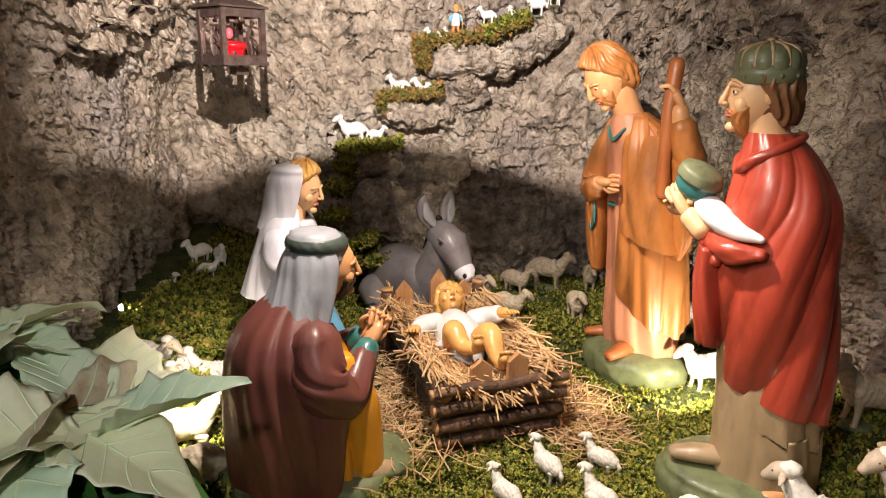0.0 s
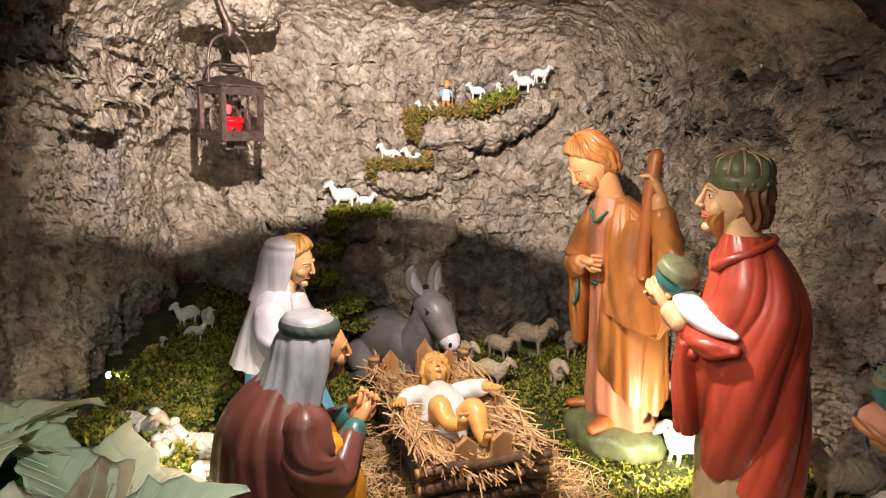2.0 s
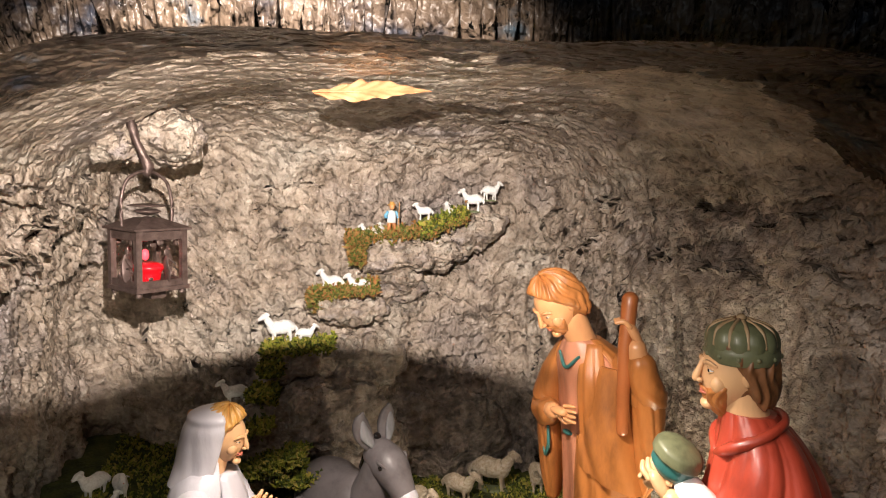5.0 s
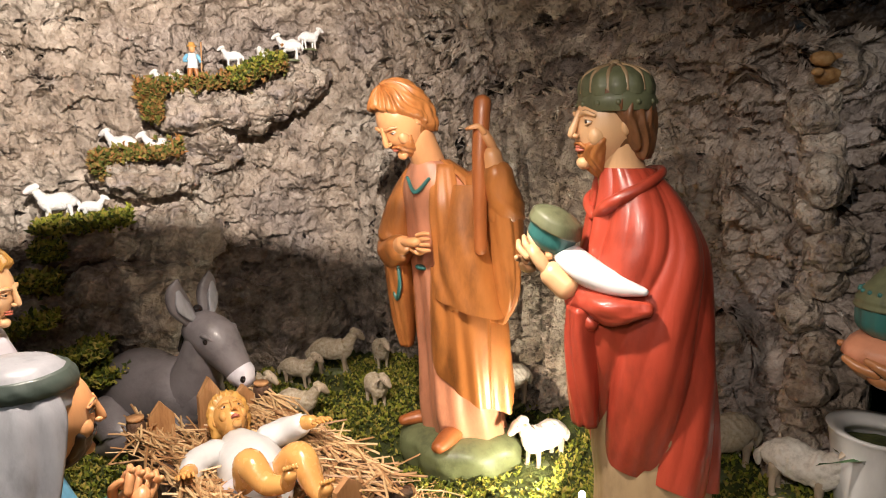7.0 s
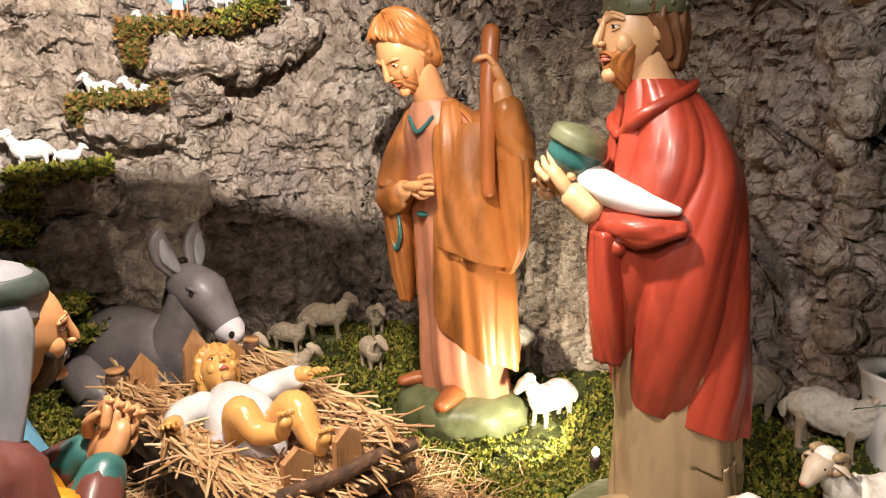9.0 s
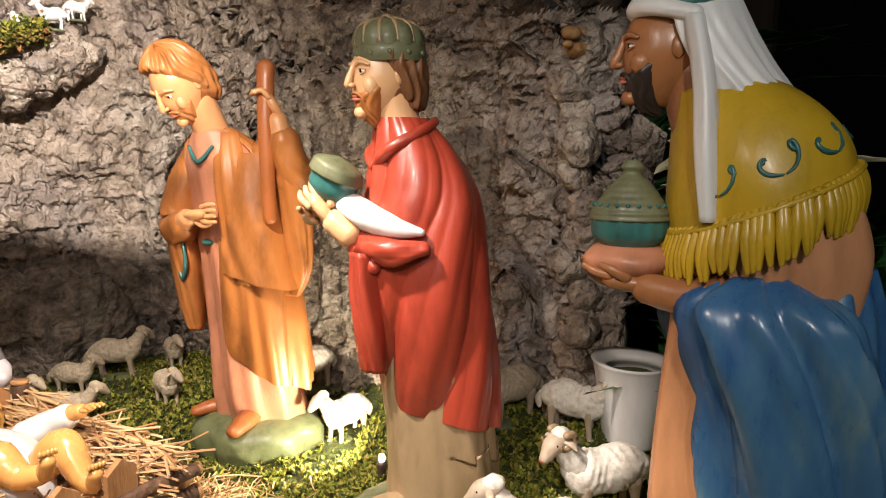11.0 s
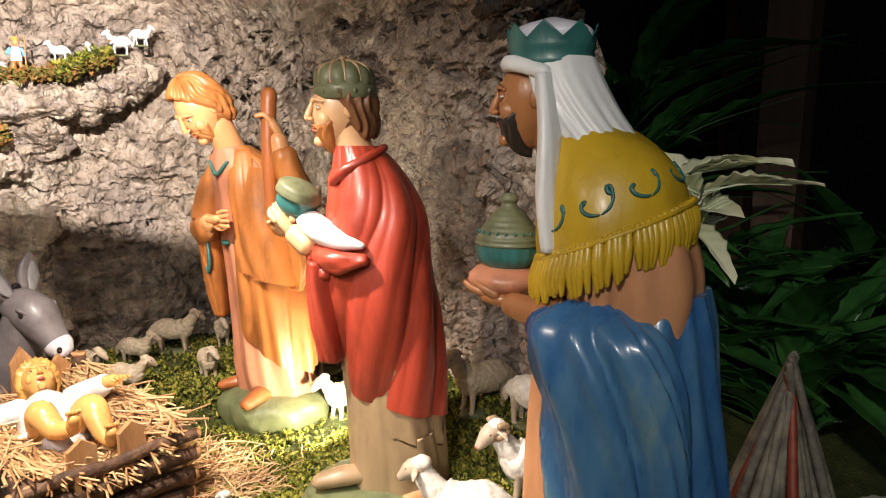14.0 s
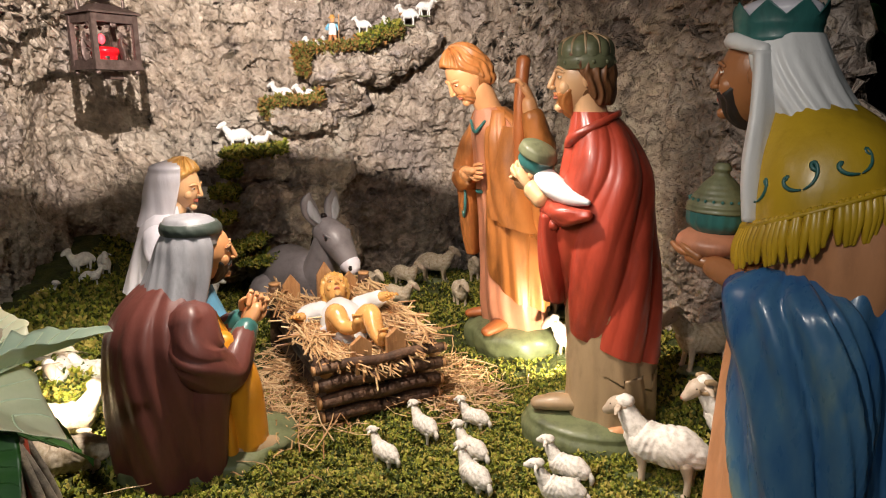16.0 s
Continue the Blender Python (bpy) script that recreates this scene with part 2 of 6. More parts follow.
class Shape:
    """Gathers vertices and faces of one mesh with several painted areas."""

    def __init__(self):
        self.v, self.f, self.m, self.mats, self.n = [], [], [], [], 0

    def slot(self, mat):
        if mat not in self.mats:
            self.mats.append(mat)
        return self.mats.index(mat)

    def add(self, verts, faces, mat):
        verts = np.asarray(verts, float)
        k = self.slot(mat)
        self.v.append(verts)
        n = self.n
        self.f += [tuple([i + n for i in f]) for f in faces] if n else list(faces)
        self.m += [k] * len(faces)
        self.n += len(verts)

    def grid(self, P, mat, wrap=True, caps=(False, False)):
        """P: rows x columns x 3."""
        r, c = P.shape[:2]
        faces = []
        cols = c if wrap else c - 1
        for i in range(r - 1):
            for j in range(cols):
                k = (j + 1) % c
                faces.append((i * c + j, i * c + k, (i + 1) * c + k, (i + 1) * c + j))
        verts = P.reshape(-1, 3)
        if caps[0]:
            verts = np.vstack([verts, P[0].mean(0)])
            n = len(verts) - 1
            faces += [(n, (j + 1) % c, j) for j in range(c)]
        if caps[1]:
            verts = np.vstack([verts, P[-1].mean(0)])
            n = len(verts) - 1
            b = (r - 1) * c
            faces += [(n, b + j, b + (j + 1) % c) for j in range(c)]
        self.add(verts, faces, mat)

    def loft(self, rings, mat, fold=None, seg=48, rows=40, caps=(True, True), span=None, thick=0.0):
        """rings: (x, y, z, rx, ry) or with a turn in degrees; fold(theta, t) scales the radius. span: open sheet between two angles."""
        R = np.array([tuple(q) + (0,) * (6 - len(q)) for q in rings], float)
        s = np.concatenate([[0], np.cumsum(np.linalg.norm(np.diff(R[:, :3], axis=0), axis=1) + 1e-6)])
        s /= s[-1]
        t = np.linspace(0, 1, rows)
        Q = np.stack([smooth_interp(t, s, R[:, k]) for k in range(6)], 1)
        a0, a1 = span if span else (0, 2 * math.pi)
        th = np.linspace(a0, a1, seg, endpoint=bool(span))
        T, TH = np.meshgrid(t, th, indexing="ij")
        mul = fold(TH, T) if fold else np.ones_like(T)

        def skin(extra):
            rx, ry = (Q[:, 3:4] + extra) * mul, (Q[:, 4:5] + extra) * mul
            x, y = rx * np.cos(TH), ry * np.sin(TH)
            rot = np.radians(Q[:, 5:6])
            return np.stack([Q[:, 0:1] + x * np.cos(rot) - y * np.sin(rot), Q[:, 1:2] + x * np.sin(rot) + y * np.cos(rot), Q[:, 2:3] + 0 * x], 2)

        P = skin(0)
        if not span:
            self.grid(P, mat, True, caps)
        else:
            inner = skin(-thick)
            loop = np.concatenate([P, inner[:, ::-1]], axis=1)
            self.grid(loop, mat, True)
            for row in (0, -1):
                a, b = P[row], inner[row]
                n = len(a)
                self.add(np.vstack([a, b]), [(j, j + 1, n + j + 1, n + j) for j in range(n - 1)], mat)
        return P

    def tube(self, pts, radii, mat, seg=10, rows=None, flat=1.0, fold=None):
        """A round limb through points, with rounded ends."""
        pts, radii = np.array(pts, float), np.array(radii, float)
        s = np.concatenate([[0], np.cumsum(np.linalg.norm(np.diff(pts, axis=0), axis=1))])
        s /= s[-1]
        t = np.linspace(0, 1, rows or max(4, 5 * len(pts)))
        C = np.stack([smooth_interp(t, s, pts[:, k]) for k in range(3)], 1)
        r = smooth_interp(t, s, radii)
        tang = np.gradient(C, axis=0)
        tang /= np.linalg.norm(tang, axis=1, keepdims=True) + 1e-9
        C = np.vstack([C[0] - tang[0] * r[0] * 0.7, C[0] - tang[0] * r[0] * 0.4, C, C[-1] + tang[-1] * r[-1] * 0.4, C[-1] + tang[-1] * r[-1] * 0.7])
        tang = np.vstack([tang[0], tang[0], tang, tang[-1], tang[-1]])
        t = np.concatenate([[0, 0], t, [1, 1]])
        r = np.concatenate([[r[0] * 0.35, r[0] * 0.8], r, [r[-1] * 0.8, r[-1] * 0.35]])
        ref = np.array([0, 0, 1.0]) if abs(tang[:, 2]).mean() < 0.85 else np.array([1.0, 0, 0])
        u = np.cross(tang, ref)
        u /= np.linalg.norm(u, axis=1, keepdims=True) + 1e-9
        w = np.cross(tang, u)
        th = np.linspace(0, 2 * math.pi, seg, endpoint=False)
        mul = fold(th[None, :] + 0 * t[:, None], t[:, None] + 0 * th[None, :]) if fold else np.ones((len(t), seg))
        P = C[:, None] + (r[:, None] * mul)[..., None] * (np.cos(th)[None, :, None] * u[:, None] + flat * np.sin(th)[None, :, None] * w[:, None])
        self.grid(P, mat, True, (True, True))

    def ball(self, c, r, mat, seg=20, rows=14, m=None, rough=0.0, freq=30, shape=None):
        """An ellipsoid; rough: noise relief; m: a 3x3 turn."""
        el = np.linspace(-math.pi / 2, math.pi / 2, rows)
        th = np.linspace(0, 2 * math.pi, seg, endpoint=False)
        E, T = np.meshgrid(el, th, indexing="ij")
        d = np.stack([np.cos(E) * np.cos(T), np.cos(E) * np.sin(T), np.sin(E)], 2)
        if shape:
            d = shape(d)
        P = d * np.array(r, float)
        if rough:
            k = fbm((P.reshape(-1, 3) + np.array(c)) * freq, 2, int(abs(c[0]) * 1000) % 50).reshape(E.shape)
            P = P * (1 + rough * k)[..., None]
        if m is not None:
            P = P @ np.array(m).T
        self.grid(P + np.array(c, float), mat, True)

    def hand(self, palm, way, up, size, mat, curl=0.6, spread=0.25):
        """A hand at palm that points along way, its back towards up."""
        way, up = Vector(way).normalized(), Vector(up)
        up = (up - way * up.dot(way)).normalized()
        side = way.cross(up)
        p = Vector(palm)
        self.tube([p - way * size * 0.5, p, p + way * size * 0.4], [size * 0.3, size * 0.42, size * 0.4], mat, 10, flat=0.6)
        for k in range(4):
            off = side * (k - 1.5) * size * 0.22
            a = p + way * size * 0.4 + off
            b = a + way * size * 0.4 + off * spread - up * size * 0.1 * curl
            c = b + way * size * 0.35 * (1 - curl * 0.6) - up * size * 0.4 * curl
            self.tube([a, b, c], [size * 0.13, size * 0.12, size * 0.09], mat, 7)
        a = p + side * size * 0.35
        self.tube([a, a + way * size * 0.35 + side * size * 0.2 - up * 0.1 * size, a + way * size * 0.65 + side * size * 0.15 - up * size * 0.2], [size * 0.15, size * 0.13, size * 0.09], mat, 7)

    def turned(self, start, m):
        """Moves what was added after part number start."""
        m = np.array(m)
        for k in range(start, len(self.v)):
            self.v[k] = self.v[k] @ m[:3, :3].T + m[:3, 3]

    def mesh(self, name, smooth=True):
        me = bpy.data.meshes.new(name)
        me.from_pydata(np.vstack(self.v).tolist(), [], self.f)
        for mt in self.mats:
            me.materials.append(mt)
        me.polygons.foreach_set("material_index", self.m)
        me.polygons.foreach_set("use_smooth", [smooth] * len(me.polygons))
        me.update()
        if smooth and len(self.f) < 60000:
            bm = bmesh.new()
            bm.from_mesh(me)
            bmesh.ops.recalc_face_normals(bm, faces=bm.faces)
            bm.to_mesh(me)
            bm.free()
        return me

    def thing(self, name, m, label, category, group="", kind="", smooth=True):
        ob = new(name, self.mesh(name, smooth))
        ob.matrix_world = m
        return tagged(ob, label, category, group, kind)

    def part(self, name, parent, label="", smooth=True):
        ob = new(name, self.mesh(name, smooth))
        ob.parent = parent
        return tagged(ob, label)


def smooth_interp(t, s, y):
    """Catmull-Rom through (s, y), without overshoot past the ends."""
    s, y, t = np.asarray(s, float), np.asarray(y, float), np.asarray(t, float)
    if len(s) < 3:
        return np.interp(t, s, y)
    d = np.gradient(y, s)
    i = np.clip(np.searchsorted(s, t, "right") - 1, 0, len(s) - 2)
    h = s[i + 1] - s[i]
    u = (t - s[i]) / h
    return (1 + 2 * u) * (1 - u) ** 2 * y[i] + u * (1 - u) ** 2 * h * d[i] + u * u * (3 - 2 * u) * y[i + 1] + u * u * (u - 1) * h * d[i + 1]


# ---- ground and rock ----
def ground_height(x, y):
    """The mossy floor: nearly flat, banked up at the left, at the back and a little at the right."""
    x, y = np.asarray(x, float), np.asarray(y, float)
    z = 0.012 * np.sin(5 * x + 1) * np.cos(4 * y) + 0.0 * x
    z = z + 0.15 * np.clip((-x - 0.22) / 0.36, 0, 1) ** 1.3 * np.clip((y - 0.9) / 0.5, 0, 1)
    z = z + 0.02 * np.clip((y - 1.62) / 0.4, 0, 1.2) * np.clip((0.25 - x) / 0.3, 0, 1)
    z = z + 0.04 * np.clip((y - 1.6) / 0.4, 0, 1)
    z = z + 0.045 * np.clip((x - 0.45) / 0.3, 0, 1) * np.clip((y - 0.75) / 0.3, 0, 1)
    z = z + 0.060 * np.clip((x - 0.74) / 0.16, 0, 1) * np.clip((y - 0.86) / 0.16, 0, 1)
    return z


def ground_at(x, y):
    """The floor's height by a table."""
    i, j = (x + 1.0) / 0.0125, (y + 0.4) / 0.0125
    a, b = min(max(int(i), 0), GROUND_Z.shape[0] - 2), min(max(int(j), 0), GROUND_Z.shape[1] - 2)
    u, v = min(max(i - a, 0), 1), min(max(j - b, 0), 1)
    g = GROUND_Z
    return float((g[a, b] * (1 - u) + g[a + 1, b] * u) * (1 - v) + (g[a, b + 1] * (1 - u) + g[a + 1, b + 1] * u) * v)


def build_ground():
    sh = Shape()
    sh.grid(np.stack([GROUND_X, GROUND_Y, GROUND_Z], 2), MOSS_SOIL, False)
    sh.thing("ground", Matrix(), "dark mossy soil floor of the grotto", "ground", kind="structure")


GROUND_X, GROUND_Y = np.meshgrid(np.arange(-1.0, 2.2, 0.0125), np.arange(-0.4, 2.5, 0.0125), indexing="ij")
GROUND_Z = ground_height(GROUND_X, GROUND_Y) + (0.010 * fbm(np.stack([GROUND_X.ravel(), GROUND_Y.ravel(), 0 * GROUND_X.ravel()], 1) * 14, 3, 5)).reshape(GROUND_X.shape)
build_ground()

PLAN = [(-0.66, 0.70), (-0.68, 1.05), (-0.69, 1.30), (-0.70, 1.52), (-0.74, 1.80), (-0.66, 1.95), (-0.46, 2.06), (-0.2, 2.06), (0.0, 2.10), (0.30, 2.20), (0.47, 2.21), (0.60, 2.0), (0.71, 1.72), (0.87, 1.42), (0.95, 1.28), (0.97, 1.15), (1.03, 1.03), (1.2, 0.95)]
MID = (0.1, 1.30)
ROOF = 1.075


def rock_point(az, el):
    """Places on the inner rock face for azimuth and elevation from the middle of the floor."""
    pa = np.array([math.atan2(y - MID[1], x - MID[0]) for x, y in PLAN])
    pa = np.where(pa < -math.pi * 0.62, pa + 2 * math.pi, pa)[::-1]
    pr = np.array([math.hypot(x - MID[0], y - MID[1]) for x, y in PLAN])[::-1]
    R = np.interp(az, pa, pr)
    deg = np.degrees(az)
    n = np.interp(deg, [-90, 10, 45, 75, 120, 150, 200], [4.0, 4.5, 5, 8, 8, 3.6, 3.4])
    dh, dz = np.cos(el), np.sin(np.maximum(el, 0))
    t = ((dh / R) ** n + (dz / ROOF) ** n) ** (-1 / n)
    d = np.stack([np.cos(az) * dh, np.sin(az) * dh, np.sin(el)], 1)
    base = np.array([*MID, 0.0]) + d * t[:, None]
    # relief: big bulges, then lumps, then crumpled plaster; drawn out upright on the side walls
    side = np.interp(deg, [-40, 40, 62, 118, 140, 220], [1, 1, 0.1, 0.0, 1, 1]) * np.clip((1.0 - base[:, 2]) / 0.3, 0, 1)
    q = base * np.stack([np.ones_like(side), np.ones_like(side), 1 - 0.65 * side], 1)
    relief = 0.030 * fbm(q * 5, 3, 11)
    relief += 0.030 * (0.55 - cells(q * 11, 3)) * (0.55 + 0.9 * side)
    relief += 0.015 * (0.55 - cells(q * 24, 5))
    relief += 0.015 * fbm(q * 17, 3, 23, True)
    relief += 0.0095 * fbm(base * (46, 46, 62), 3, 31, True)
    # the dark niche beside the lantern
    niche = np.exp(-(((deg - 140) / 6.5) ** 4)) * np.clip((0.70 - base[:, 2]) / 0.05, 0, 1) * np.clip((base[:, 2] - 0.1) / 0.3, 0, 1)
    relief += -0.10 * niche
    # knotted column at the mouth
    col = np.exp(-(((deg + 5) / 4.5) ** 2)) * np.clip((0.9 - base[:, 2]) / 0.2, 0, 1)
    relief += col * (0.03 + 0.085 * (0.6 - cells(base * (15, 15, 16), 9)))
    ring = np.exp(-(((deg + 12) / 3.0) ** 2)) * np.clip((1.0 - base[:, 2]) / 0.2, 0, 1)
    relief += ring * (0.03 + 0.012 * np.sin(base[:, 2] * 190 + 3 * fbm(base * 9, 2, 4)))
    relief *= 1 - np.clip((base[:, 2] - 0.84) / 0.12, 0, 1) * np.clip(1.5 - 0.45 * base[:, 1], 0.55, 0.9)
    return base - d * relief[:, None]


def build_rock(name, label, category, e0, e1, rows, a0, a1, cols):
    az = np.radians(np.linspace(a0, a1, cols))
    el = np.radians(np.linspace(e0, e1, rows))
    A, E = np.meshgrid(az, el, indexing="ij")
    P = rock_point(A.ravel(), E.ravel()).reshape(*A.shape, 3)
    keep_y = np.where(P[..., 2] > 0.80, 1.02 + 0.03 * np.sin(9 * P[..., 0]), 0.45)
    c = P.shape[1]
    ok = P[..., 1] > keep_y
    faces = []
    for i in range(P.shape[0] - 1):
        for j in range(c - 1):
            if ok[i, j] and ok[i + 1, j] and ok[i, j + 1] and ok[i + 1, j + 1]:
                faces.append((i * c + j, (i + 1) * c + j, (i + 1) * c + j + 1, i * c + j + 1))
    sh = Shape()
    sh.add(P.reshape(-1, 3), faces, ROCK)
    # the front edge of the vault is much darker, in navy and brown
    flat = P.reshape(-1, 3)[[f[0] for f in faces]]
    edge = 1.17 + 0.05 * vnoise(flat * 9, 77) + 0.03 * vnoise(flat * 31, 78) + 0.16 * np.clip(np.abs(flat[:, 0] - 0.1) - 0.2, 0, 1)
    dark_slot = sh.slot(ARCH_DARK)
    sh.m = [dark_slot if (p[2] > 0.80 and p[1] < e) else 0 for p, e in zip(flat, edge)]
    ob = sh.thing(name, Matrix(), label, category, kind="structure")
    thick = ob.modifiers.new("thickness", "SOLIDIFY")
    thick.thickness, thick.offset = 0.06, 1.0
    return ob


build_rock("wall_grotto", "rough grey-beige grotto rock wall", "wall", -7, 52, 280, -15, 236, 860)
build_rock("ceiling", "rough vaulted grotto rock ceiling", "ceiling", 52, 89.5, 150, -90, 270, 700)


# unseen shallow dish, added under the washer to shade the lower wall
dish = Shape()
dish.loft([(0, 0, 0, 0.037, 0.065), (0, 0, -0.003, 0.033, 0.058), (0, 0, -0.005, 0.02, 0.02)], IRON, None, 64, 10)
dish.thing("washer_cutoff", pose(0.02, 0.50, 1.006, 0, 0, 4), "unseen oval dish added to keep lamp light off the lower wall", "lamp shade")

# ---- painted plaster figures ----
def ripple(n, amp, seed=0, lean=0.0, sharp=1.0, grow=0.0):
    """Cloth folds: n pleats round the body, drifting with height."""
    rng = random.Random(seed)
    ph = [rng.uniform(0, 6.28) for _ in range(4)]

    def fold(th, t):
        a = n * th + lean * t * 6 + ph[0] + 0.9 * np.sin(2 * th + ph[1] + 2 * t)
        w = (2.1 * np.abs(np.sin(a / 2)) ** 0.85 - 1.25) * (0.70 + 0.30 * np.sin(3 * th + ph[2]))
        w = w * (1.25 - 0.25 * sharp)
        k = amp * (1 - grow + grow * (1 - t))
        return 1 + k * w + 0.35 * k * np.sin(2.3 * a + ph[3] + 3 * t)
    return fold


def head(sh, at, h, yaw, pitch, skin, hair, beard=None, locks=16, length=0.75, cap=True, seed=1, roll=0):
    """A carved head of height h that faces +x before it is turned; locks: waves round the hair, length: how low it falls."""
    start = len(sh.v)

    def jaw(d):
        k = np.clip(-d[..., 2], 0, 1)
        d = d.copy()
        d[..., 1] *= 1 - 0.34 * k**1.4
        d[..., 0] *= 1 - 0.10 * k
        d[..., 0] += 0.12 * k * (d[..., 0] > 0)
        front = np.clip(d[..., 0], 0, 1)
        d[..., 0] -= 0.05 * front * np.exp(-(((d[..., 2] - 0.12) / 0.10) ** 2))
        return d

    sh.ball((0, 0, 0), (0.42 * h, 0.34 * h, 0.5 * h), skin, 40, 32, shape=jaw)
    sh.tube([(0.385 * h, 0, 0.17 * h), (0.43 * h, 0, 0.07 * h), (0.485 * h, 0, -0.05 * h), (0.50 * h, 0, -0.085 * h)], [0.032 * h, 0.036 * h, 0.046 * h, 0.042 * h], skin, 12, 18)
    for s in (-1, 1):
        sh.ball((0.455 * h, s * 0.042 * h, -0.09 * h), (0.042 * h, 0.030 * h, 0.030 * h), skin, 10, 8)
        sh.ball((0.335 * h, s * 0.145 * h, 0.06 * h), (0.045 * h, 0.055 * h, 0.026 * h), EYE_WHITE, 12, 8)
        sh.ball((0.372 * h, s * 0.15 * h, 0.058 * h), (0.014 * h, 0.024 * h, 0.024 * h), EYE_DARK, 10, 8)
        sh.tube([(0.395 * h, s * 0.05 * h, 0.13 * h), (0.375 * h, s * 0.15 * h, 0.16 * h), (0.30 * h, s * 0.24 * h, 0.12 * h)], [0.026 * h, 0.030 * h, 0.018 * h], skin, 8)
        sh.tube([(0.40 * h, s * 0.06 * h, 0.148 * h), (0.388 * h, s * 0.15 * h, 0.178 * h), (0.31 * h, s * 0.24 * h, 0.14 * h)], [0.008 * h, 0.011 * h, 0.006 * h], hair, 6)
        sh.tube([(0.355 * h, s * 0.085 * h, 0.075 * h), (0.385 * h, s * 0.15 * h, 0.094 * h), (0.335 * h, s * 0.21 * h, 0.07 * h)], [0.010 * h, 0.014 * h, 0.008 * h], skin, 6)
        sh.tube([(0.355 * h, s * 0.085 * h, 0.040 * h), (0.375 * h, s * 0.15 * h, 0.028 * h), (0.335 * h, s * 0.21 * h, 0.045 * h)], [0.008 * h, 0.012 * h, 0.008 * h], skin, 6)
        sh.ball((0.27 * h, s * 0.20 * h, -0.10 * h), (0.10 * h, 0.085 * h, 0.11 * h), skin, 14, 10)
        sh.ball((-0.03 * h, s * 0.335 * h, 0.0), (0.06 * h, 0.035 * h, 0.10 * h), skin, 10, 8)
    for dz, k in ((-0.212, 0.9), (-0.247, 1.1)):
        sh.tube([(0.37 * h, -0.085 * h, dz * h), (0.425 * h, 0, dz * h + 0.006 * h), (0.37 * h, 0.085 * h, dz * h)], [0.009 * h, 0.022 * h * k, 0.009 * h], LIPS, 8)
    sh.ball((0.355 * h, 0, -0.39 * h), (0.085 * h, 0.10 * h, 0.075 * h), skin, 12, 8)
    if cap:
        # one carved shell of hair, sunk under the skin where the face is bare
        low = -0.42 - 0.40 * length

        def shell(d):
            az = np.abs(np.arctan2(d[..., 1], d[..., 0]))
            el = d[..., 2]
            edge = np.interp(el, [-1.0, low, -0.1, 0.25, 0.50, 0.66, 0.84], [2.3, 1.75, 1.48, 1.22, 0.92, 0.50, -0.4])
            on = np.clip((az - edge) / 0.22, 0, 1)
            on = on * on * (3 - 2 * on) * np.clip((el - low + 0.22) / 0.16, 0, 1)
            a = np.arctan2(d[..., 1], d[..., 0])
            wave = np.abs(np.sin(locks * 0.5 * a + 1.1 * np.sin(5.5 * el + seed) + 0.8 * np.sin(3 * a + seed)))
            small = np.sin(locks * 1.7 * a + 2.2 * np.sin(7 * el + 2 * seed))
            flare = 1 + 0.10 * np.clip(-el, 0, 1) * np.clip(az - 1.0, 0, 1)
            r = 0.80 + on * (0.27 + 0.05 * np.clip(el, 0, 1) + 0.15 * (wave - 0.55) + 0.03 * small)
            return d * (r * flare)[..., None]

        sh.ball((-0.03 * h, 0, 0.02 * h), (0.455 * h, 0.40 * h, 0.545 * h), hair, 120, 64, shape=shell)
    if beard:
        def chin(d):
            az = np.abs(np.arctan2(d[..., 1], d[..., 0]))
            el = d[..., 2]
            on = np.clip((-0.18 - el - 0.16 * np.clip(1.0 - az, 0, 1) + 0.10 * np.clip(az - 0.8, 0, 1)) / 0.12, 0, 1) * np.clip((1.30 - az) / 0.30, 0, 1)
            mouth = np.exp(-((az / 0.28) ** 4)) * np.exp(-(((el + 0.46) / 0.055) ** 2))
            on = on * (1 - mouth)
            a = np.arctan2(d[..., 1], d[..., 0])
            w = np.abs(np.sin(9 * a + 1.3 * np.sin(9 * el + seed)))
            r = 0.80 + on * (0.25 + 0.07 * (w - 0.5) + 0.14 * np.clip(-el - 0.5, 0, 1) * np.clip(1.3 - az, 0, 1))
            return jaw(d) * r[..., None]

        sh.ball((0.015 * h, 0, -0.005 * h), (0.425 * h, 0.36 * h, 0.51 * h), beard, 96, 64, shape=chin)
        for s in (-1, 1):
            sh.tube([(0.435 * h, s * 0.012 * h, -0.168 * h), (0.405 * h, s * 0.09 * h, -0.185 * h), (0.345 * h, s * 0.15 * h, -0.27 * h)], [0.014 * h, 0.022 * h, 0.014 * h], beard, 8)
    sh.turned(start, pose(*at, roll, pitch, yaw))


def bent(sh, start, fn):
    """Reshapes what was added after part number start."""
    for k in range(start, len(sh.v)):
        sh.v[k] = fn(sh.v[k])


def plinth(sh, x, y, rx, ry, h, mat, seed=0):
    """An uneven painted foot plate."""
    sh.loft([(x, y, -0.012, rx, ry), (x, y, h * 0.35, rx * 1.05, ry * 1.05), (x, y, h * 0.8, rx * 0.93, ry * 0.93), (x, y, h, rx * 0.7, ry * 0.7)], mat, ripple(7, 0.07, seed, 0.3), 48, 14)


def shoe(sh, x, y, z, yaw, size, mat):
    c, s = math.cos(math.radians(yaw)), math.sin(math.radians(yaw))
    sh.tube([(x - 0.5 * size * c, y - 0.5 * size * s, z + 0.12 * size), (x, y, z + 0.10 * size), (x + 0.6 * size * c, y + 0.6 * size * s, z)], [0.27 * size, 0.30 * size, 0.22 * size], mat, 12, flat=0.8)


